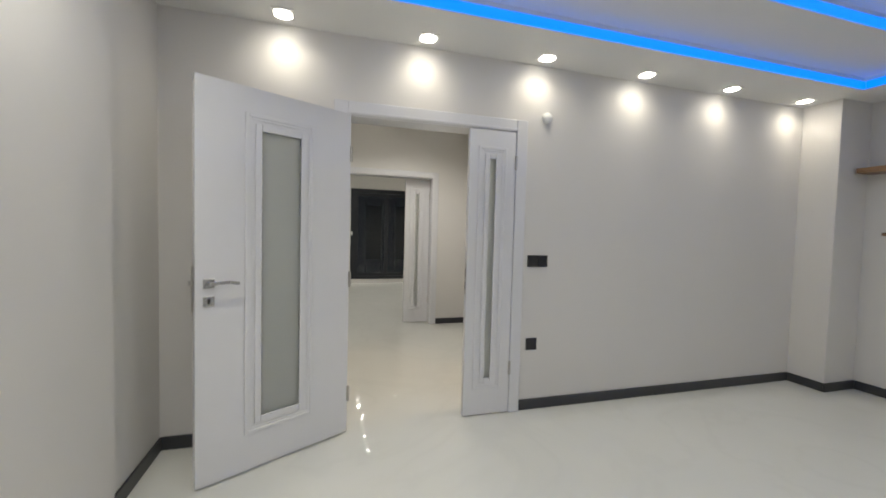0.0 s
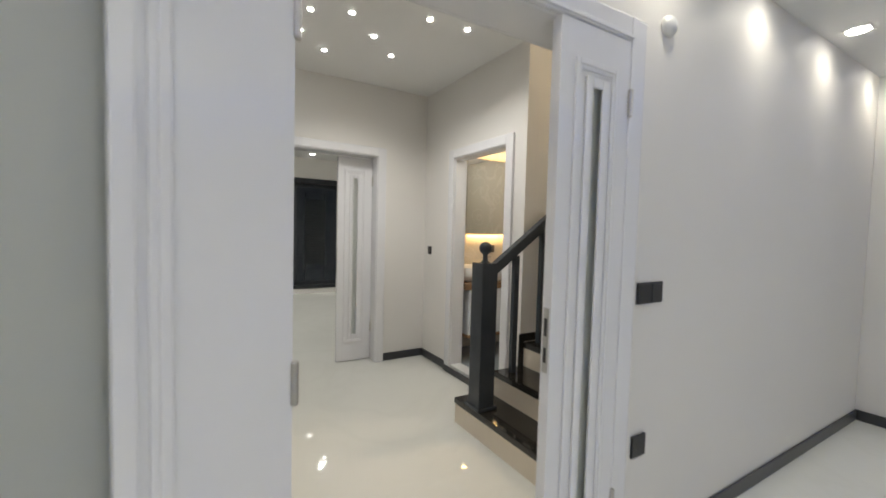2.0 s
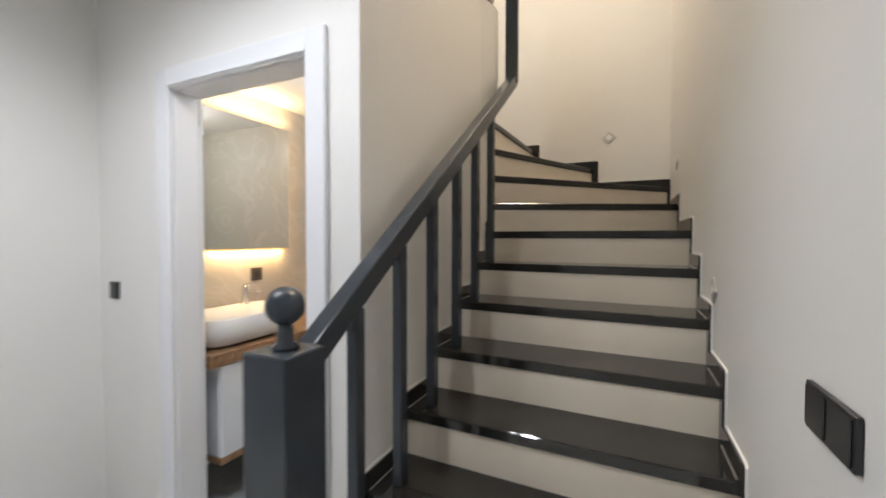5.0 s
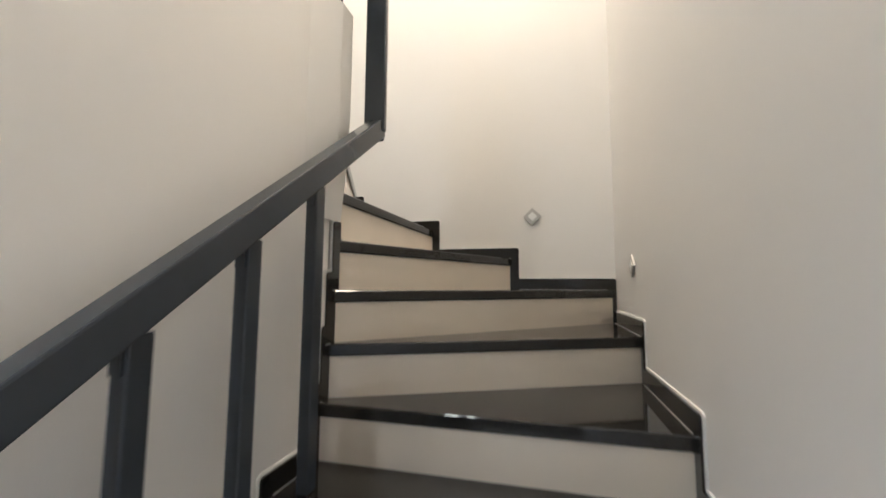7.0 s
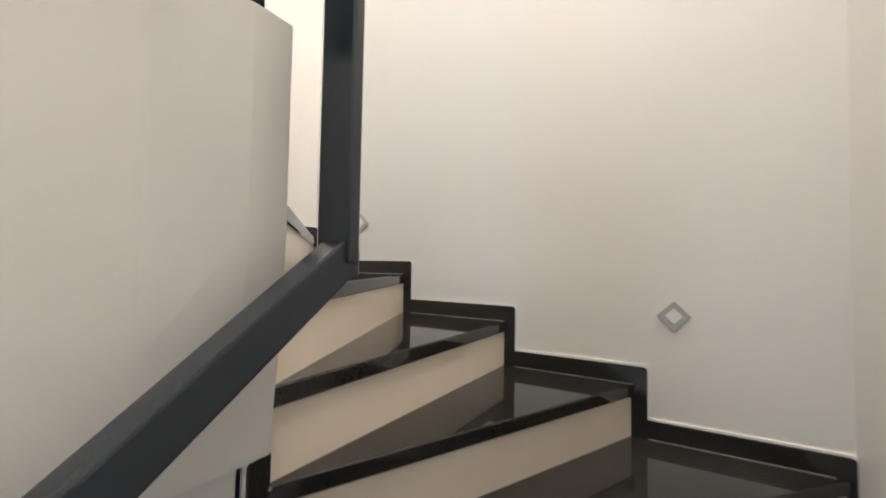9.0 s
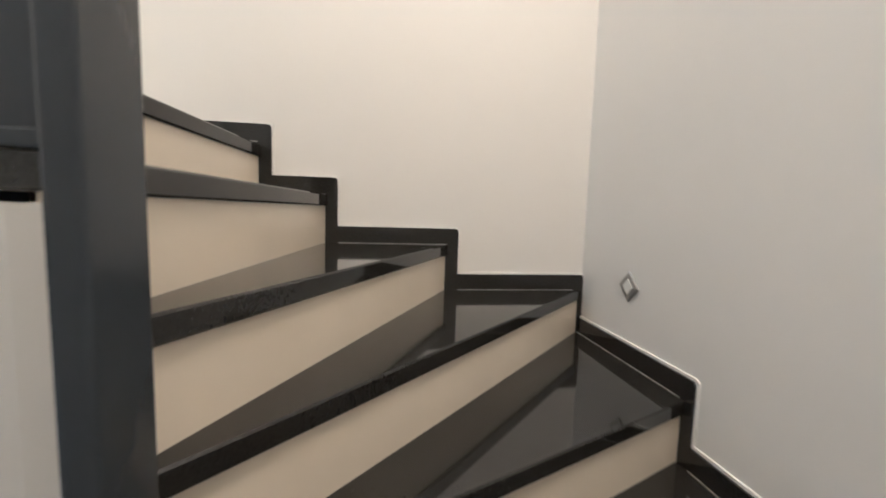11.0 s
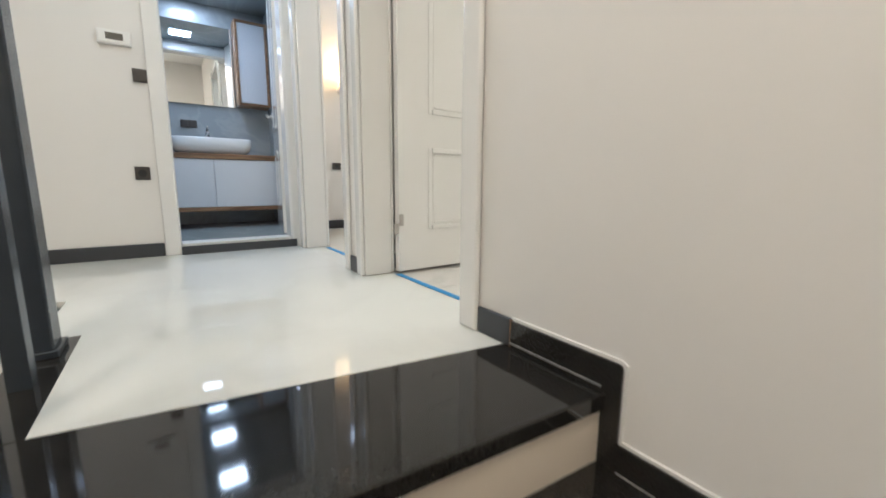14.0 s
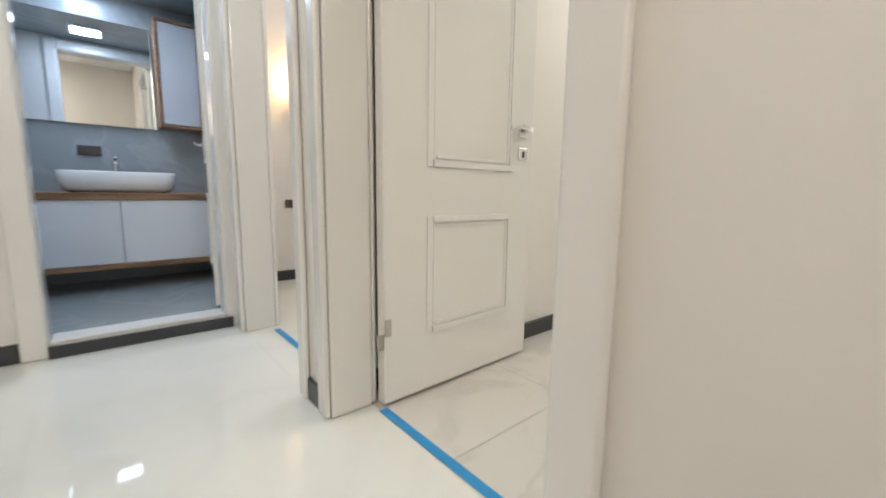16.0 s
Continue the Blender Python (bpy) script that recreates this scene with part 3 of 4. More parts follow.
def hinges(d, heights, x, y, depth=0.012):
    for z in heights:
        bm = bmesh.new()
        ring(bm, (x, y, z - 0.05), (0, 0, 1), [(0.007, 0), (0.009, 0.004), (0.009, 0.096), (0.007, 0.1)], 12)
        part("hinge", bm, STEEL, d, "steel hinge")


doorway("door_1", "x", D1[0], D1[1], D1[2], 0, (0, YR), DOOR, "white lacquered frame of a double door")
leaf = glazed_leaf("open_door_leaf", 0.873, 2.05, 0.04, (0.300, 0.590, 0.250, 1.865), DOOR, "wide white door leaf standing open, with a frosted glass strip")
leaf.matrix_world = pose(D1[0] + 0.004, -0.028, 0.012, 0, 0, 210)
hinges(leaf, (0.25, 1.0, 1.8), -0.004, 0.022)
side = glazed_leaf("narrow_door_leaf", 0.352, 2.05, 0.04, (0.120, 0.235, 0.235, 1.88), DOOR, "narrow closed white door leaf with a slim frosted glass strip", handle=False)
side.matrix_world = pose(D1[1] - 0.004, -0.004, 0.012, 0, 0, 180)
hinges(side, (0.33, 1.83), -0.002, 0.026)


def strike(leaf_ob, x, z):
    bm = bmesh.new()
    box(bm, (x, -0.012, z - 0.11), (x + 0.003, 0.012, z + 0.11))
    soften(bm, 0.001, 1)
    sp = part("strike_plate", bm, SATIN, leaf_ob, "steel strike plate")
    # thin black plates paint the dark inside the holes; nothing is cut
    for dz, hh in ((0.045, 0.03), (-0.05, 0.025)):
        bm = bmesh.new()
        box(bm, (x + 0.0031, -0.006, z + dz - hh), (x + 0.0042, 0.006, z + dz + hh))
        part("strike_hole_shade", bm, BLACK, sp)


strike(side, 0.352, 0.99)

doorway("door_2", "x", D2[0], D2[1], D2[2], 0, (YH, YH + 0.15), DOOR, "white lacquered frame of a second double door")
side2 = copy_thing(side, pose(D2[1] - 0.004, YH + 0.146, 0.012, 0, 0, 180))
leaf2 = copy_thing(leaf, pose(D2[0] + 0.004, YH + 0.18, 0.012, 0, 0, 93))

doorway("door_3", "y", WC[0], WC[1], WC[2], 0.0, (XH, XH + 0.11), DOOR, "white lacquered cloakroom door frame")
boxes("threshold", [((XH - 0.004, WC[0] + 0.001, 0.002), (XH + 0.114, WC[1] - 0.001, 0.075))], WHITE, soft=0.004)
structure(bpy.data.objects["threshold"], "raised white threshold of the cloakroom", "threshold")
for y0, y1 in ((WC[0] - 0.085, WC[1] + 0.085),):
    structure(boxes("baseboard_threshold", [((XH - 0.034, y0, 0.001), (XH - 0.0225, y1, 0.058))], SKIRT), "dark skirting strip under the threshold", "skirting")
cdoor = new("cloakroom_door")
tagged(cdoor, "plain white cloakroom door standing open inside", "door")
bm = bmesh.new()
box(bm, (0, -0.02, 0), (0.74, 0.02, 1.93))
soften(bm, 0.002, 1)
part("panel", bm, DOOR, cdoor)
add_handle(cdoor, 0.675, 0.98, 0.02)
cdoor.matrix_world = pose(XH + 0.135, WC[0] + 0.004, 0.085, 0, 0, -8)

# upper doors
doorway("door_4", "x", U1[0], U1[1], U1[2], UP, (YO, YO + 0.14), DOOR_UP, "glossy white lacquered bedroom door frame", width=0.088, round_by=0.010, narrow=(0.026, 0))
doorway("door_5", "x", U2[0], U2[1], U2[2], UP, (YO, YO + 0.14), DOOR_UP, "glossy white lacquered door frame", width=0.088, round_by=0.010, narrow=(0, 0.026))
doorway("door_6", "y", BA[0], BA[1], BA[2], UP, (XB - 0.12, XB), DOOR_UP, "glossy white lacquered bathroom door frame", width=0.088, round_by=0.010)
structure(boxes("threshold_bath", [((XB - 0.12, BA[0] + 0.001, UP + 0.001), (XB + 0.006, BA[1] - 0.001, UP + 0.068))], WHITE, soft=0.004), "raised white bathroom threshold", "threshold")
structure(boxes("baseboard_bath", [((XB + 0.0225, BA[0] - 0.005, UP + 0.001), (XB + 0.034, BA[1] + 0.03, UP + 0.052))], SKIRT), "dark skirting strip under the threshold", "skirting")


def panel_leaf(name, w, h, label):
    d = new(name)
    tagged(d, label, "door")
    bm = bmesh.new()
    box(bm, (0, -0.02, 0), (w, 0.02, h))
    soften(bm, 0.002, 1)
    part("panel", bm, DOOR_UP, d)
    for z0, z1 in ((0.203, 0.606), (0.768, 1.85)):
        for s in (-1, 1):
            for g, wd, dp in ((0, 0.022, 0.010), (0.028, 0.010, 0.005)):
                bm = bmesh.new()
                x0, x1, a0, a1 = 0.17 + g, w - 0.12 - g, z0 + g, z1 - g
                y0, y1 = sorted((s * 0.02, s * (0.02 + dp)))
                v0, v1 = sorted((s * 0.02, s * (0.02 + dp * 0.35)))    # uprights flattened to fit the camera's view, where they barely show
                for a, b in (((x0, v0, a0), (x0 + wd, v1, a1)), ((x1 - wd, v0, a0), (x1, v1, a1)), ((x0 + wd, y0, a0), (x1 - wd, y1, a0 + wd)), ((x0 + wd, y0, a1 - wd), (x1 - wd, y1, a1))):
                    box(bm, a, b)
                soften(bm, 0.0025)
                part("panel_moulding", bm, DOOR_UP, d)
    return d


bdoor = panel_leaf("bedroom_door", 0.725, 2.02, "glossy white panelled bedroom door standing open")
add_handle(bdoor, 0.725 - 0.065, 0.93, 0.02)
bdoor.matrix_world = pose(0.552, YO + 0.158, UP + 0.012, 0, 0, 91.5)


def leaf_hinge(d, z):
    for x0, x1 in ((-0.03, -0.004), (0.0, 0.024)):
        bm = bmesh.new()
        box(bm, (x0, -0.026, z - (0.05 if x0 < 0 else 0.012)), (x1, -0.0205, z + (0.0 if x0 < 0 else 0.045)))
        soften(bm, 0.001, 1)
        part("hinge", bm, STEEL, d, "brushed steel hinge plate")


for z in (0.24, 1.75):
    leaf_hinge(bdoor, z)
bath_door = panel_leaf("bathroom_door", 0.64, 1.96, "white panelled bathroom door standing open inside")
add_handle(bath_door, 0.575, 0.9, 0.02)
bath_door.matrix_world = pose(XB - 0.145, BA[1] + 0.006, UP + 0.075, 0, 0, 171)
for z in (0.2, 1.75):
    leaf_hinge(bath_door, z)
structure(boxes("tape_strip", [((U1[0] + 0.05, YO + 0.135, UP + 0.001), (U1[1] - 0.01, YO + 0.165, UP + 0.003))], TAPE), "strip of blue masking tape on the floor", "tape")
structure(boxes("tape_strip_far", [((U2[0] + 0.05, YO + 0.115, UP + 0.001), (U2[1] - 0.01, YO + 0.145, UP + 0.003))], TAPE), "strip of blue masking tape on the floor", "tape")


# ---------------------------------------------------------------- skirting boards
def baseboard(axis, face, out, a0, a1, z=0.0, h=0.08):
    bm = bmesh.new()
    f0, f1 = sorted((face + out * 0.001, face + out * 0.014))
    box(bm, *(((a0, f0, z + 0.001), (a1, f1, z + h)) if axis == "x" else ((f0, a0, z + 0.001), (f1, a1, z + h))))
    soften(bm, 0.003, 1)
    structure(part("baseboard", bm, SKIRT), "anthracite skirting board along the wall", "skirting")


W = 0.09
baseboard("x", 0, -1, D1[1] + W, 2.85)
baseboard("y", 2.85, -1, -0.30, -0.014)
baseboard("x", -0.30, -1, 2.836, 3.24)
baseboard("y", 3.24, -1, -5.4, -0.314)
baseboard("x", 0, -1, -2.33, D1[0] - W)
baseboard("y", -2.29, 1, -5.4, -0.62)
baseboard("y", -2.33, 1, -0.60, -0.014)
baseboard("x", -5.4, 1, -2.29, 3.24)
baseboard("x", YH, -1, -2.33, D2[0] - W)
baseboard("x", YH, -1, D2[1] + W, XH)
baseboard("y", XH, -1, WC[1] + W, YH - 0.014)
baseboard("y", -2.33, 1, YR, YH - 0.014)
baseboard("x", YR, 1, -2.33, D1[0] - W)
baseboard("x", YB, -1, -1.34, WIN[0])
baseboard("y", -1.34, 1, YH + 0.16, YB - 0.014)
baseboard("x", YO, -1, U2[1] + 0.063, U1[0] - 0.063, UP)
baseboard("x", YO, -1, U1[1] + W, 1.53, UP)
baseboard("y", XB, 1, YR, BA[0] - W, UP)
structure(boxes("baseboard_end", [((1.5303, YO - 0.0138, UP + 0.001), (1.533, YO - 0.0012, UP + 0.079))], WOOD), "raw brown cut end of the skirting board", "skirting")
baseboard("y", 0.44, 1, YO + 0.14, 6.0, UP)
baseboard("x", 6.0, -1, -1.53, XE, UP)
baseboard("y", 0.34, -1, YO + 0.14, 6.0, UP)
baseboard("y", -1.55, 1, 2.58, 6.0, UP)
baseboard("x", 2.56, 1, -1.53, XB - 0.12, UP)


# ---------------------------------------------------------------- switches, lights on walls
def plate(name, at, normal, w, h, mat, label, category, kind="socket", depth=0.010):
    """A wall plate whose back lies on the wall at 'at', facing 'normal' ('-y', '+x' ...)."""
    turn = {"-y": 0, "+x": 90, "+y": 180, "-x": -90}[normal]
    d = new(name)
    tagged(d, label, category)
    bm = bmesh.new()
    box(bm, (-w / 2, -depth, -h / 2), (w / 2, 0, h / 2))
    soften(bm, 0.002)
    part("cover", bm, mat, d)
    if kind == "socket":
        # flat black disc paints the well's darkness, the cover has no recess
        bm = bmesh.new()
        ring(bm, (0, -depth - 0.001, 0), (0, 1, 0), [(0.021, 0), (0.021, 0.001)], 20)
        part("socket_well_shade", bm, BLACK, d)
    elif kind == "double":
        for s in (-1, 1):
            bm = bmesh.new()
            box(bm, (s * w / 4 - w / 4 + 0.006, -depth - 0.003, -h / 2 + 0.006), (s * w / 4 + w / 4 - 0.006, -depth, h / 2 - 0.006))
            soften(bm, 0.0015, 1)
            part("rocker", bm, mat, d)
    else:
        bm = bmesh.new()
        box(bm, (-w / 2 + 0.007, -depth - 0.003, -h / 2 + 0.007), (w / 2 - 0.007, -depth, h / 2 - 0.007))
        soften(bm, 0.0015, 1)
        part("rocker", bm, mat, d)
    d.matrix_world = pose(*at, 0, 0, turn)
    return d


plate("light_switch", (0.126, -0.001, 1.131), "-y", 0.166, 0.086, BLACK, "black double light switch beside the double door", "switch", "double")
plate("power_socket", (0.097, -0.001, 0.503), "-y", 0.088, 0.090, BLACK, "black power socket low on the wall", "socket")
plate("light_switch", (XH - 0.001, 2.712, 1.150), "-x", 0.068, 0.082, BLACK, "small black light switch in the hall corner", "switch", "single")
plate("light_switch", (0.335, YR + 0.001, 1.11), "+y", 0.17, 0.082, BLACK, "black double light switch at the foot of the stairs", "switch", "double")
plate("light_switch", (-1.09, YB - 0.001, 1.23), "-y", 0.17, 0.075, BLACK, "black double switch beside the balcony door", "switch", "double")
plate("power_socket", (-1.08, YB - 0.001, 0.655), "-y", 0.085, 0.08, BLACK, "black power socket low on the far wall", "socket")
plate("light_switch", (XB + 0.001, 1.541, 4.09), "+x", 0.070, 0.072, BROWN, "dark bronze light switch on the upper hall wall", "switch", "single")
plate("power_socket", (XB + 0.001, 1.503, 3.551), "+x", 0.072, 0.076, BROWN, "dark bronze power socket on the upper hall wall", "socket")
th = plate("thermostat", (XB + 0.001, 1.444, 4.270), "+x", 0.146, 0.072, WHITE, "white wall thermostat with grey display", "thermostat", "none", 0.02)
bm = bmesh.new()
box(bm, (-0.035, -0.0245, -0.014), (0.04, -0.0232, 0.020))
part("display", bm, LCD, th, "grey liquid crystal display")
det = new("presence_detector")
tagged(det, "small white round detector above the light switch", "detector")
bm = bmesh.new()
ring(bm, (0, 0, 0), (0, -1, 0), [(0.040, 0), (0.040, 0.012), (0.034, 0.022), (0.02, 0.031), (0.004, 0.034)], 24)
part("dome", bm, WHITE, det, smooth=True)
det.matrix_world = pose(0.162, -0.001, 2.195)


def stair_light(at, turn):
    d = new("stair_light")
    tagged(d, "diamond-shaped steel stair light, switched off", "wall light", group="diamond lights along the stairs")
    s = 0.052
    bm = bmesh.new()
    prism(bm, [(s, 0, 0), (0, 0, s), (-s, 0, 0), (0, 0, -s)], (0, -0.008, 0))
    soften(bm, 0.0015, 1)
    part("frame", bm, SATIN, d)
    s *= 0.52
    bm = bmesh.new()
    prism(bm, [(s, -0.0081, 0), (0, -0.0081, s), (-s, -0.0081, 0), (0, -0.0081, -s)], (0, -0.002, 0))
    part("lens", bm, WHITE, d)
    d.matrix_world = pose(*at, 0, 0, turn)


stair_light((XE - 0.001, 0.625, 2.237), -90)
stair_light((2.625, YR + 0.001, 1.918), 180)
stair_light((1.30, YR + 0.001, 1.206), 180)
stair_light((XE - 0.001, 2.035, 2.606), -90)


def downlight(at, r, square=False, group=""):
    d = new("downlight")
    tagged(d, ("square" if square else "small round") + " recessed white ceiling spotlight, lit", "spotlight", group=group)
    bm = bmesh.new()
    if square:
        box(bm, (-r, -r, -0.006), (r, r, 0))
        soften(bm, 0.003, 1)
    else:
        ring(bm, (0, 0, 0), (0, 0, -1), [(r, 0), (r, 0.004), (r * 0.8, 0.007)], 24)
    rim = part("rim", bm, WHITE, d)
    bm = bmesh.new()
    if square:
        q = r * 0.80
        prism(bm, [(-q, -q * 0.5, -0.0061), (-q * 0.5, -q, -0.0061), (q * 0.5, -q, -0.0061), (q, -q * 0.5, -0.0061), (q, q * 0.5, -0.0061), (q * 0.5, q, -0.0061), (-q * 0.5, q, -0.0061), (-q, q * 0.5, -0.0061)], (0, 0, -0.003))
    else:
        ring(bm, (0, 0, -0.0071), (0, 0, -1), [(r * 0.78, 0), (r * 0.78, 0.002)], 24)
    part("lens", bm, LED_ON if r < 0.03 else SPOT_ON, rim)
    d.matrix_world = pose(*at)
    return d


SPOTS_A = [(-1.657, -0.14), (-0.79, -0.14), (0.068, -0.14), (0.928, -0.14), (1.787, -0.14), (2.640, -0.14)]
for x, y in SPOTS_A:
    downlight((x, y, CEIL_A), 0.062, True, group="spotlights of the tray ceiling")
    lamp("spot", "SPOT", (x, y, CEIL_A - 0.02), 7.5, (1.0, 0.91, 0.75), size=0.06, angle=160, blend=1.0)
# unseen west and back spots; two lamps added to brighten the west wall
for y in (-1.0, -1.9, -2.8, -3.7):
    downlight((-2.14, y, CEIL_A), 0.062, True, group="spotlights of the tray ceiling")
for y in (-1.4, -3.2):
    lamp("spot", "SPOT", (-2.10, y, CEIL_A - 0.02), 33, (1.0, 0.96, 0.86), size=0.05, angle=150, blend=1.0)
for x in (-1.6, 0.3, 2.2):
    downlight((x, -5.2, CEIL_A), 0.062, True, group="spotlights of the tray ceiling")
# broad fill added in place of the unseen spots behind
lamp("room_fill", "AREA", (0.4, -3.0, 2.70), 26, (1.0, 0.97, 0.84), size=(3.0, 2.6))

LEDS = [(-0.846, 1.768), (-0.606, 1.660), (-0.848, 2.085), (-0.370, 1.885), (-0.135, 2.118), (0.144, 1.425), (-0.848, 2.429), (-0.14, 1.45), (-0.62, 2.32)]
for x, y in LEDS:
    downlight((x, y, CEIL_H), 0.022, group="small spotlights of the hall")
for x, y, watts in ((-0.74, 1.8, 19), (-0.25, 1.95, 20), (-0.14, 1.3, 23)):
    lamp("hall_spot", "SPOT", (x, y, CEIL_H - 0.03), watts * 1.08, NEUTRAL, size=0.05, angle=148, blend=0.7)
for x, y in ((-0.59, 6.93), (0.31, 6.94)):
    downlight((x, y, CEIL_B), 0.055, True, group="spotlights of the living room")
for x, y in ((0.39, 6.06), (0.35, 5.88), (-0.56, 6.06), (-0.60, 5.83), (-0.60, 5.15), (-0.59, 4.60), (0.36, 5.10), (0.36, 4.55)):
    downlight((x, y, CEIL_B), 0.028, group="small spotlights of the living room")
for x, y in ((-0.62, 6.45), (0.26, 5.78), (0.9, 4.6), (2.2, 5.6)):
    lamp("living_spot", "SPOT", (x, y, CEIL_B - 0.03), 38, NEUTRAL, size=0.03, angle=150, blend=0.8)
# stair light is unseen, guessed from the warm glow high on the end wall
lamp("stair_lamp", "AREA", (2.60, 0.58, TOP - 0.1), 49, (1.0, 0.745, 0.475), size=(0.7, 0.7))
# fill light added over the landing, no source seen
lamp("upper_hall_fill", "AREA", (0.3, 1.8, TOP - 0.1), 14, (1.0, 0.93, 0.73), size=(0.6, 0.6))
# unseen fixtures, added to give the two area lights a body
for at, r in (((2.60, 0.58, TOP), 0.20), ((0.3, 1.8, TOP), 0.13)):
    fixture = new("added_ceiling_light")
    tagged(fixture, "unseen round white ceiling light, added to carry the warm light upstairs", "ceiling light", group="ceiling lights upstairs")
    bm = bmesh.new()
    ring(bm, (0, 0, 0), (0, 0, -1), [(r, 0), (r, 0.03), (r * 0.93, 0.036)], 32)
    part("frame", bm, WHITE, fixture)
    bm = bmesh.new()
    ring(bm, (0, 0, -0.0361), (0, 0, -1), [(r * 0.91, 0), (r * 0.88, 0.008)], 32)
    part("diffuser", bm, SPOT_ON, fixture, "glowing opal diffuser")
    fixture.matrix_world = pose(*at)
for x in (-1.74, -1.10):
    lamp("bath_lamp", "AREA", (x, 1.86, 5.014), 6.5, COOL, size=(0.18, 0.18))
# fill light added out of view to brighten the bedroom door
lamp("bedroom_fill", "POINT", (1.2, 5.4, UP + 2.3), 98, (1.0, 0.83, 0.59), size=0.05)

# ---------------------------------------------------------------- room with the tray ceiling: shelf and hook
shelf = thing("wall_shelf", (3.239, -0.62, 1.935), "brown wooden wall shelf above the column corner", "shelf")
bm = bmesh.new()
box(bm, (-0.20, -1.6, 0), (0, 0.30, 0.045))
soften(bm, 0.003)
part("board", bm, WOOD, shelf)
for y in (-1.3, 0.1):
    bm = bmesh.new()
    box(bm, (-0.14, y, -0.018), (-0.001, y + 0.03, 0))
    part("bracket", bm, STEEL, shelf)
hook = thing("coat_peg", (3.239, -0.46, 1.41), "small brown wooden peg strip on the wall", "coat rack")
bm = bmesh.new()
box(bm, (-0.02, -0.5, -0.015), (0, 0.03, 0.015))
soften(bm, 0.003)
part("strip", bm, WOOD, hook)
for k in range(3):
    bm = bmesh.new()
    ring(bm, (-0.02, -0.05 - 0.17 * k, 0), (-1, 0, 0.2), [(0.007, 0), (0.006, 0.03), (0.011, 0.04), (0.009, 0.05)], 12)
    part("peg", bm, WOOD, hook)

# ---------------------------------------------------------------- living room: balcony door, ceiling track, louvres outside
bal = thing("window_1", ((WIN[0] + WIN[1]) / 2, YB, WIN[2]), "wide anthracite sliding balcony door, night outside", "balcony door", kind="structure")


def kid(name, spans, mat, parent, label="", soft=0.003):
    bm = bmesh.new()
    for a, b in spans:
        box(bm, a, b)
    if soft:
        soften(bm, soft, 1)
    ob = part(name, bm, mat, parent, label)
    ob.matrix_parent_inverse = parent.matrix_world.inverted()
    return ob


x0, x1, z0, z1 = WIN
kid("window_frame", [((x0, YB - 0.02, z0), (x0 + 0.10, YB + 0.12, z1)), ((x1 - 0.10, YB - 0.02, z0), (x1, YB + 0.12, z1)), ((x0 + 0.10, YB - 0.02, z1 - 0.10), (x1 - 0.10, YB + 0.12, z1)), ((x0 + 0.10, YB - 0.02, z0), (x1 - 0.10, YB + 0.12, z0 + 0.07))], ALU, bal)
for k, (a, b) in enumerate(((x0 + 0.10, 0.13), (0.06, 1.02), (0.95, x1 - 0.10))):
    yy = YB + 0.02 + 0.035 * (k % 2)
    sash = kid("sash", [((a, yy, z0 + 0.07), (a + 0.08, yy + 0.03, z1 - 0.10)), ((b - 0.08, yy, z0 + 0.07), (b, yy + 0.03, z1 - 0.10)), ((a + 0.08, yy, z0 + 0.07), (b - 0.08, yy + 0.03, z0 + 0.15)), ((a + 0.08, yy, z1 - 0.17), (b - 0.08, yy + 0.03, z1 - 0.10))], ALU, bal)
    boxes("pane", [((a + 0.08, yy + 0.011, z0 + 0.15), (b - 0.08, yy + 0.019, z1 - 0.17))], PANE, sash, "dark glass pane")
kid("handle", [((x0 + 0.012, YB - 0.045, 1.19), (x0 + 0.045, YB - 0.021, 1.28)), ((x0 - 0.03, YB - 0.05, 1.225), (x0 + 0.03, YB - 0.03, 1.25))], WHITE, bal, "white window handle")
for lx in (-0.17, 0.62):
    lou = thing("louvre_panel", (lx, 8.0, 0.0), "dark slatted louvre panel on the balcony outside", "louvre", group="louvres on the balcony")
    kid("stile", [((lx - 0.22, 8.0, 0), (lx - 0.19, 8.04, 2.1)), ((lx + 0.19, 8.0, 0), (lx + 0.22, 8.04, 2.1))], ALU, lou)
    for k in range(26):
        z = 0.55 + k * 0.055
        bm = bmesh.new()
        prism(bm, [(lx - 0.19, 7.995, z), (lx + 0.19, 7.995, z), (lx + 0.19, 8.045, z + 0.035), (lx - 0.19, 8.045, z + 0.035)], (0, 0.002, 0.006))
        ob = part("slat", bm, ALU, lou)
        ob.matrix_parent_inverse = lou.matrix_world.inverted()
track = thing("ceiling_track", (0.4, 6.62, CEIL_B), "thin black light track across the ceiling", "light track")
boxes("channel", [((-1.7, -0.030, -0.006), (3.2, 0.030, -0.001))], BLACK, track)
for x, y in ((-0.65, 6.46), (0.34, 6.38)):
    head = thing("tilting_spot", (x, y, CEIL_B), "dark tilting ceiling spotlight head", "spotlight", group="tilting spots")
    boxes("head", [((-0.075, -0.13, -0.022), (0.075, 0.02, -0.001))], BROWN, head, soft=0.004)

# ---------------------------------------------------------------- cloakroom
van = thing("washbasin_cabinet", (1.25, 2.48, 0.30), "white wall-hung washbasin cabinet with wooden base strip", "cabinet")
kid("body", [((0.80, 2.265, 0.33), (1.90, WCY - 0.001, 0.785))], LACQUER, van)
for a, b in ((0.80, 1.348), (1.352, 1.90)):
    kid("drawer_front", [((a, 2.245, 0.335), (b, 2.264, 0.78))], LACQUER, van)
kid("base_strip", [((0.795, 2.245, 0.30), (1.905, WCY - 0.001, 0.329))], WOOD, van, "wooden strip under the cabinet")
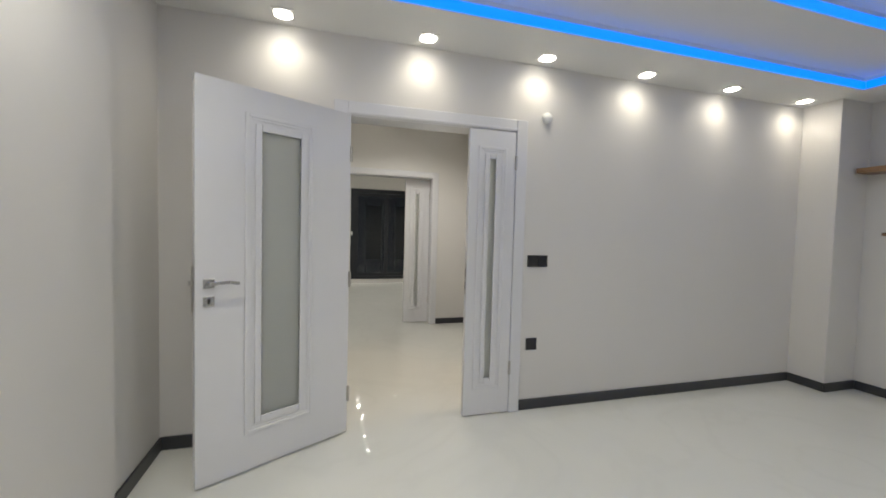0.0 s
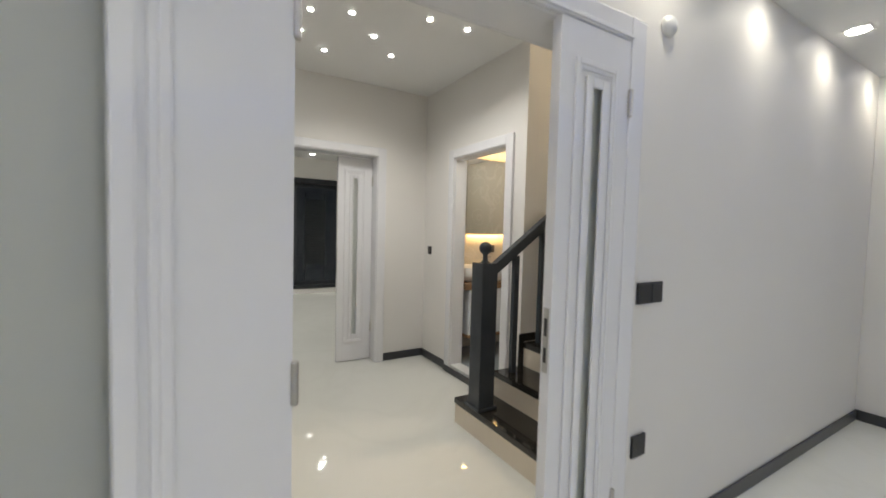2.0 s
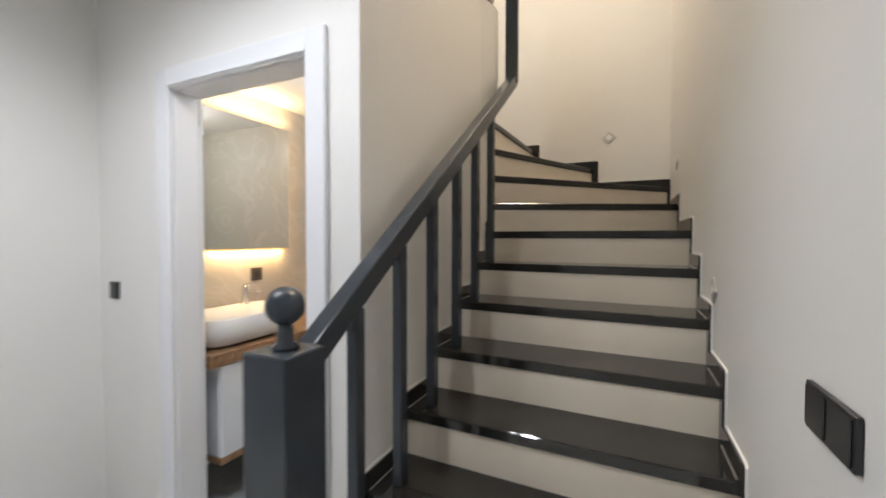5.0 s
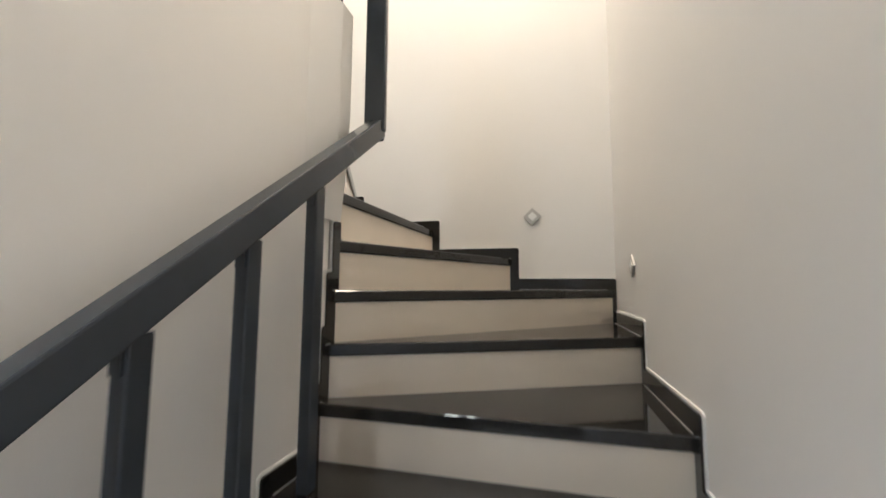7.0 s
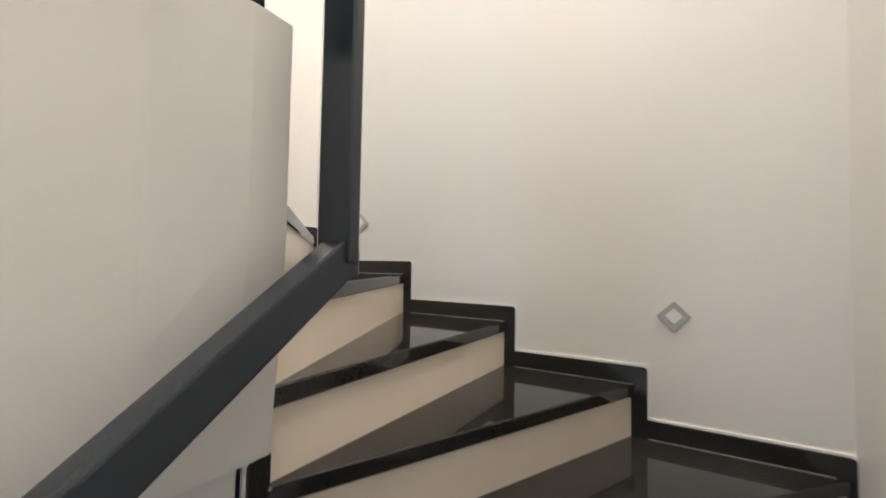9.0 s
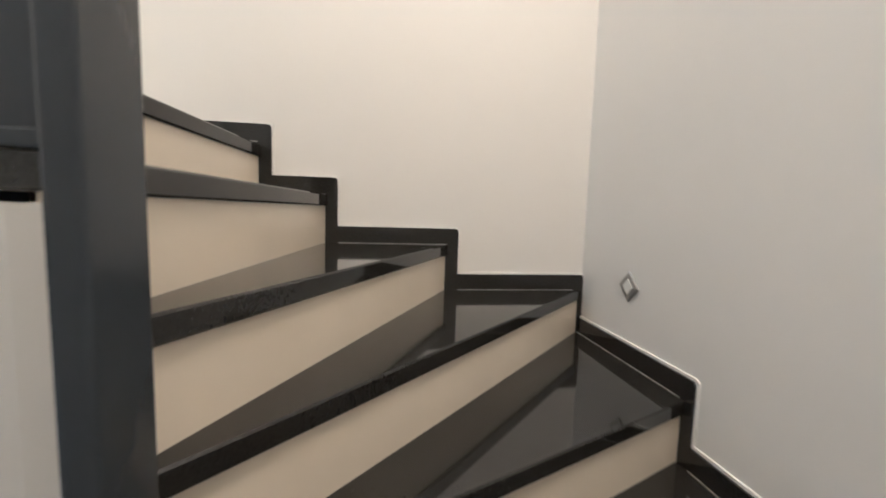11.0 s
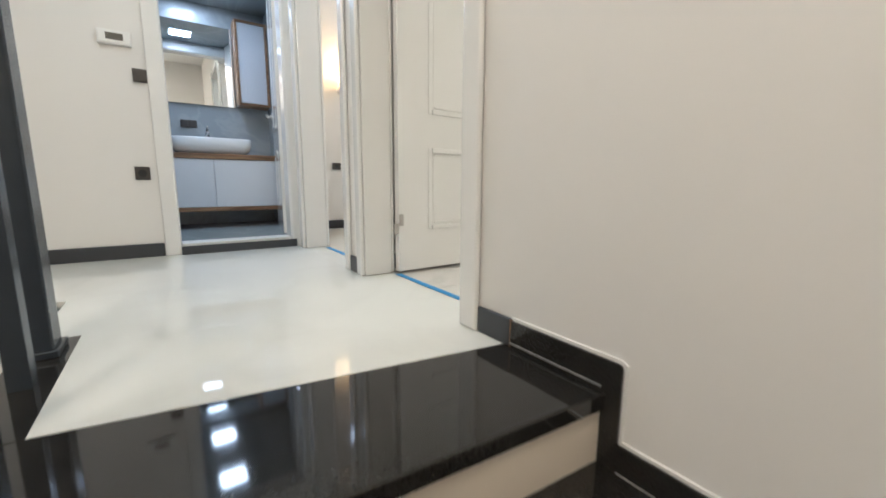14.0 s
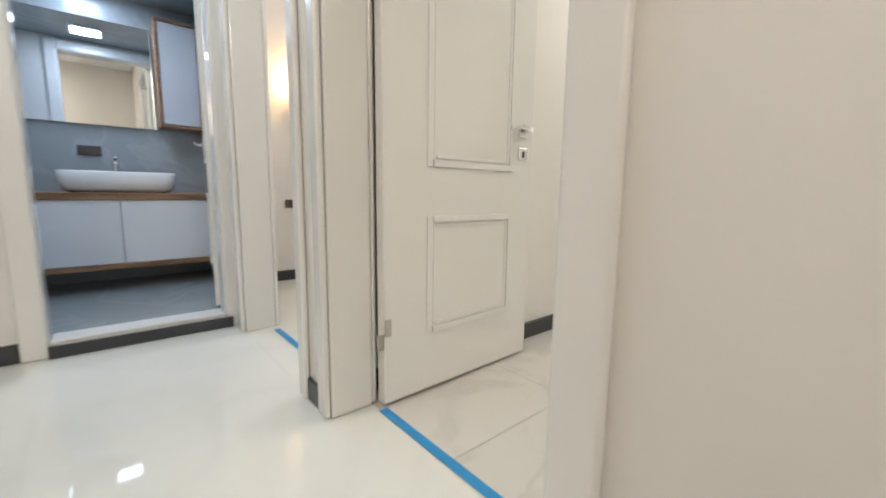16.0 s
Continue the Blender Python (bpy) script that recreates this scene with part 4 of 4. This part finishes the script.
top = thing("worktop", (1.35, 2.48, 0.786), "brown wooden washbasin counter", "counter")
kid("board", [((0.74, 2.235, 0.786), (1.95, WCY - 0.001, 0.848))], WOOD, top)


def basin(name, cx, cy, z, w, d, h, label, turn=0):
    """A rounded vessel basin with an open bowl."""
    ob = thing(name, (cx, cy, z), label, "washbasin", rz=turn)
    bm = bmesh.new()
    rows = []
    for sx, zz in ((0.80, 0), (0.92, 0.02), (0.985, h * 0.5), (1.0, h - 0.006), (0.985, h), (0.955, h - 0.002), (0.93, h * 0.5), (0.82, 0.022), (0.3, 0.014)):
        row = []
        for k in range(40):
            a = math.tau * k / 40
            c, q = math.cos(a), math.sin(a)
            e = 0.38
            row.append(bm.verts.new((w / 2 * sx * math.copysign(abs(c) ** e, c), (d / 2 - w / 2 * (1 - sx)) * math.copysign(abs(q) ** e, q), zz)))
        rows.append(row)
    for a, b in zip(rows, rows[1:]):
        for k in range(40):
            bm.faces.new((a[k], a[(k + 1) % 40], b[(k + 1) % 40], b[k]))
    bm.faces.new(rows[0][::-1])
    bm.faces.new(rows[-1])
    part("bowl", bm, CERAMIC, ob, smooth=True)
    bm = bmesh.new()
    ring(bm, (0, 0, 0.0145), (0, 0, 1), [(0.022, 0), (0.022, 0.004), (0.016, 0.006)], 16)
    part("drain", bm, CHROME, ob, "chrome drain")
    return ob


def tap(at, turn, tall):
    ob = thing("tap", at, "chrome single-lever basin tap", "tap", rz=turn)
    bm = bmesh.new()
    ring(bm, (0, 0, 0), (0, 0, 1), [(0.024, 0), (0.024, 0.006), (0.018, 0.010), (0.017, tall), (0.012, tall + 0.004)], 18)
    part("body", bm, CHROME, ob, smooth=False)
    bm = bmesh.new()
    bar(bm, (0, 0, tall * 0.72), (0, -0.12, tall * 0.82), 0.022, 0.014)
    soften(bm, 0.003, 1)
    part("spout", bm, CHROME, ob)
    bm = bmesh.new()
    bar(bm, (0, 0.01, tall + 0.008), (0, -0.08, tall + 0.03), 0.018, 0.008)
    soften(bm, 0.002, 1)
    part("lever", bm, CHROME, ob)


basin("basin", 1.07, 2.46, 0.849, 0.62, 0.40, 0.150, "white rounded vessel washbasin on the wooden counter")
tap((1.22, 2.60, 0.998), 0, 0.11)
mir = thing("lit_mirror", (1.34, WCY, 1.335), "large rectangular mirror with amber light behind it", "mirror")
kid("mirror_glass", [((1.02, WCY - 0.040, 1.335), (1.655, WCY - 0.034, 2.162))], MIRROR, mir, "mirror glass", 0)
kid("back_panel", [((1.06, WCY - 0.033, 1.375), (1.615, WCY - 0.001, 2.12))], WHITE, mir)
kid("light_strip", [((1.05, WCY - 0.030, 1.346), (1.625, WCY - 0.018, 1.356))], AMBER, mir, "amber light strip")
kid("light_strip", [((1.05, WCY - 0.030, 2.140), (1.625, WCY - 0.018, 2.150))], AMBER, mir, "amber light strip")
kid("light_strip", [((1.628, WCY - 0.030, 1.36), (1.638, WCY - 0.018, 2.14))], AMBER, mir, "amber light strip")
plate("power_socket", (1.40, WCY - 0.001, 1.165), "-y", 0.085, 0.085, BROWN, "dark power socket beside the mirror", "socket")
lamp("mirror_glow", "AREA", (1.34, WCY - 0.02, 1.325), 2.2, (1.0, 0.60, 0.22), aim=(1.34, WCY - 0.06, 0.5), size=(0.55, 0.02))
lamp("cove_glow", "AREA", (1.34, WCY - 0.05, 2.175), 1.6, (1.0, 0.66, 0.30), aim=(1.34, WCY - 0.20, 3.0), size=(0.6, 0.02))
# added fill light, has no fixture; lifts the cloakroom's general brightness
lamp("cloakroom_fill", "POINT", (1.25, 1.9, 2.2), 5, (1.0, 0.93, 0.80), size=0.06)

# ---------------------------------------------------------------- bathroom
bvan = thing("washbasin_cabinet", (-1.78, 1.9, 3.265), "white wall-hung bathroom cabinet with two fronts", "cabinet")
kid("body", [((BX + 0.001, 1.32, 3.296), (-1.571, 2.46, 3.690))], LACQUER, bvan)
for a, b in ((1.44, 1.944), (1.949, 2.455)):
    kid("drawer_front", [((-1.570, a, 3.298), (-1.550, b, 3.688))], LACQUER, bvan)
kid("base_strip", [((BX + 0.001, 1.31, 3.262), (-1.548, 2.462, 3.2955))], WOOD, bvan, "wooden strip under the cabinet")
btop = thing("worktop", (-1.78, 1.9, 3.691), "brown wooden bathroom counter", "counter")
kid("board", [((BX + 0.001, 1.30, 3.691), (-1.540, 2.486, 3.734))], WOOD, btop)
basin("basin", -1.735, 1.96, 3.735, 0.60, 0.37, 0.128, "long white vessel basin on the bathroom counter", 90)
tap((-1.93, 1.95, 3.860), 90, 0.085)
bm_ = thing("bathroom_mirror", (BX, 1.7, 4.18), "wide frameless bathroom mirror on grey tiles", "mirror")
kid("mirror_glass", [((BX + 0.014, 1.10, 4.183), (BX + 0.020, 2.205, 4.86))], MIRROR, bm_, "mirror glass", 0)
kid("back_panel", [((BX + 0.001, 1.12, 4.20), (BX + 0.0135, 2.19, 4.84))], BLACK, bm_)
cab = thing("wall_cabinet", (BX, 2.36, 4.19), "narrow wall cabinet with walnut frame and fluted white door", "cabinet")
kid("frame", [((BX + 0.001, 2.215, 4.19), (-1.84, 2.235, 4.91)), ((BX + 0.001, 2.46, 4.19), (-1.84, 2.48, 4.91)), ((BX + 0.001, 2.235, 4.19), (-1.84, 2.46, 4.21)), ((BX + 0.001, 2.235, 4.89), (-1.84, 2.46, 4.91)), ((BX + 0.001, 2.235, 4.21), (-1.99, 2.46, 4.89))], WOOD, cab, "walnut frame")
cdr = kid("door", [((-1.865, 2.237, 4.212), (-1.850, 2.458, 4.888))], LACQUER, cab)
for k in range(17):
    y = 2.245 + k * 0.0127
    boxes("flute", [((-1.850, y, 4.216), (-1.844, y + 0.008, 4.884))], LACQUER, cdr, soft=0.002)
plate("power_socket", (BX + 0.001, 1.822, 4.010), "+x", 0.125, 0.066, BROWN, "dark double socket above the basin", "socket", "double")
for x, y in ((-1.74, 1.86), (-1.10, 1.86)):
    pan = thing("ceiling_panel", (x, y, 5.03), "square cool white ceiling light panel, lit", "ceiling light", group="bathroom ceiling lights")
    boxes("frame", [((-0.105, -0.105, -0.010), (0.105, 0.105, -0.001))], WHITE, pan, soft=0.003)
    boxes("diffuser", [((-0.09, -0.09, -0.012), (0.09, 0.09, -0.0101))], PANEL_ON, pan)

# ---------------------------------------------------------------- room beyond the far upper door
sc = thing("wall_sconce", (-1.549, 3.05, 4.36), "brass wall sconce with a glowing glass shade", "wall lamp")
bm = bmesh.new()
ring(bm, (0, 0, 0), (1, 0, 0), [(0.035, 0), (0.035, 0.010), (0.02, 0.016)], 20)
part("backplate", bm, STEEL, sc, "brass backplate")
bm = bmesh.new()
bar(bm, (0.01, 0, 0), (0.075, 0, 0.0), 0.014, 0.014)
ring(bm, (0.075, 0, -0.012), (0, 0, 1), [(0.012, 0), (0.030, 0.02), (0.034, 0.05), (0.030, 0.052)], 20)
part("arm", bm, STEEL, sc, "brass arm and cup")
bm = bmesh.new()
ring(bm, (0.075, 0, 0.042), (0, 0, 1), [(0.026, 0), (0.044, 0.03), (0.048, 0.07), (0.040, 0.11), (0.036, 0.112)], 20)
part("shade", bm, SCONCE_ON, sc, "glowing amber glass shade", smooth=True)
lamp("sconce_light", "POINT", (-1.43, 3.05, 4.56), 9, (1.0, 0.58, 0.22), size=0.04)
# added fill without a fixture; only the sconce is a known source here
lamp("far_room_fill", "POINT", (-0.6, 4.2, UP + 2.2), 42, (1.0, 0.86, 0.68), size=0.12)
plate("power_socket", (-1.549, 2.985, 3.66), "+x", 0.085, 0.065, BROWN, "dark power socket in the far room", "socket")

# ---------------------------------------------------------------- floor tiles of the bedroom
xs, ys = [0.3405, 0.90, 1.50, 2.10, 2.70, XE], [YO + 0.146, 3.06, 3.66, 4.26, 4.86, 5.46, 6.0]
for a, b in zip(xs, xs[1:]):
    for c, d in zip(ys, ys[1:]):
        bm = bmesh.new()
        box(bm, (a + 0.0012, c + 0.0012, UP - 0.0118), (b - 0.0012, d - 0.0012, UP))
        part("tile", bm, BED_TILE, bed_floor)
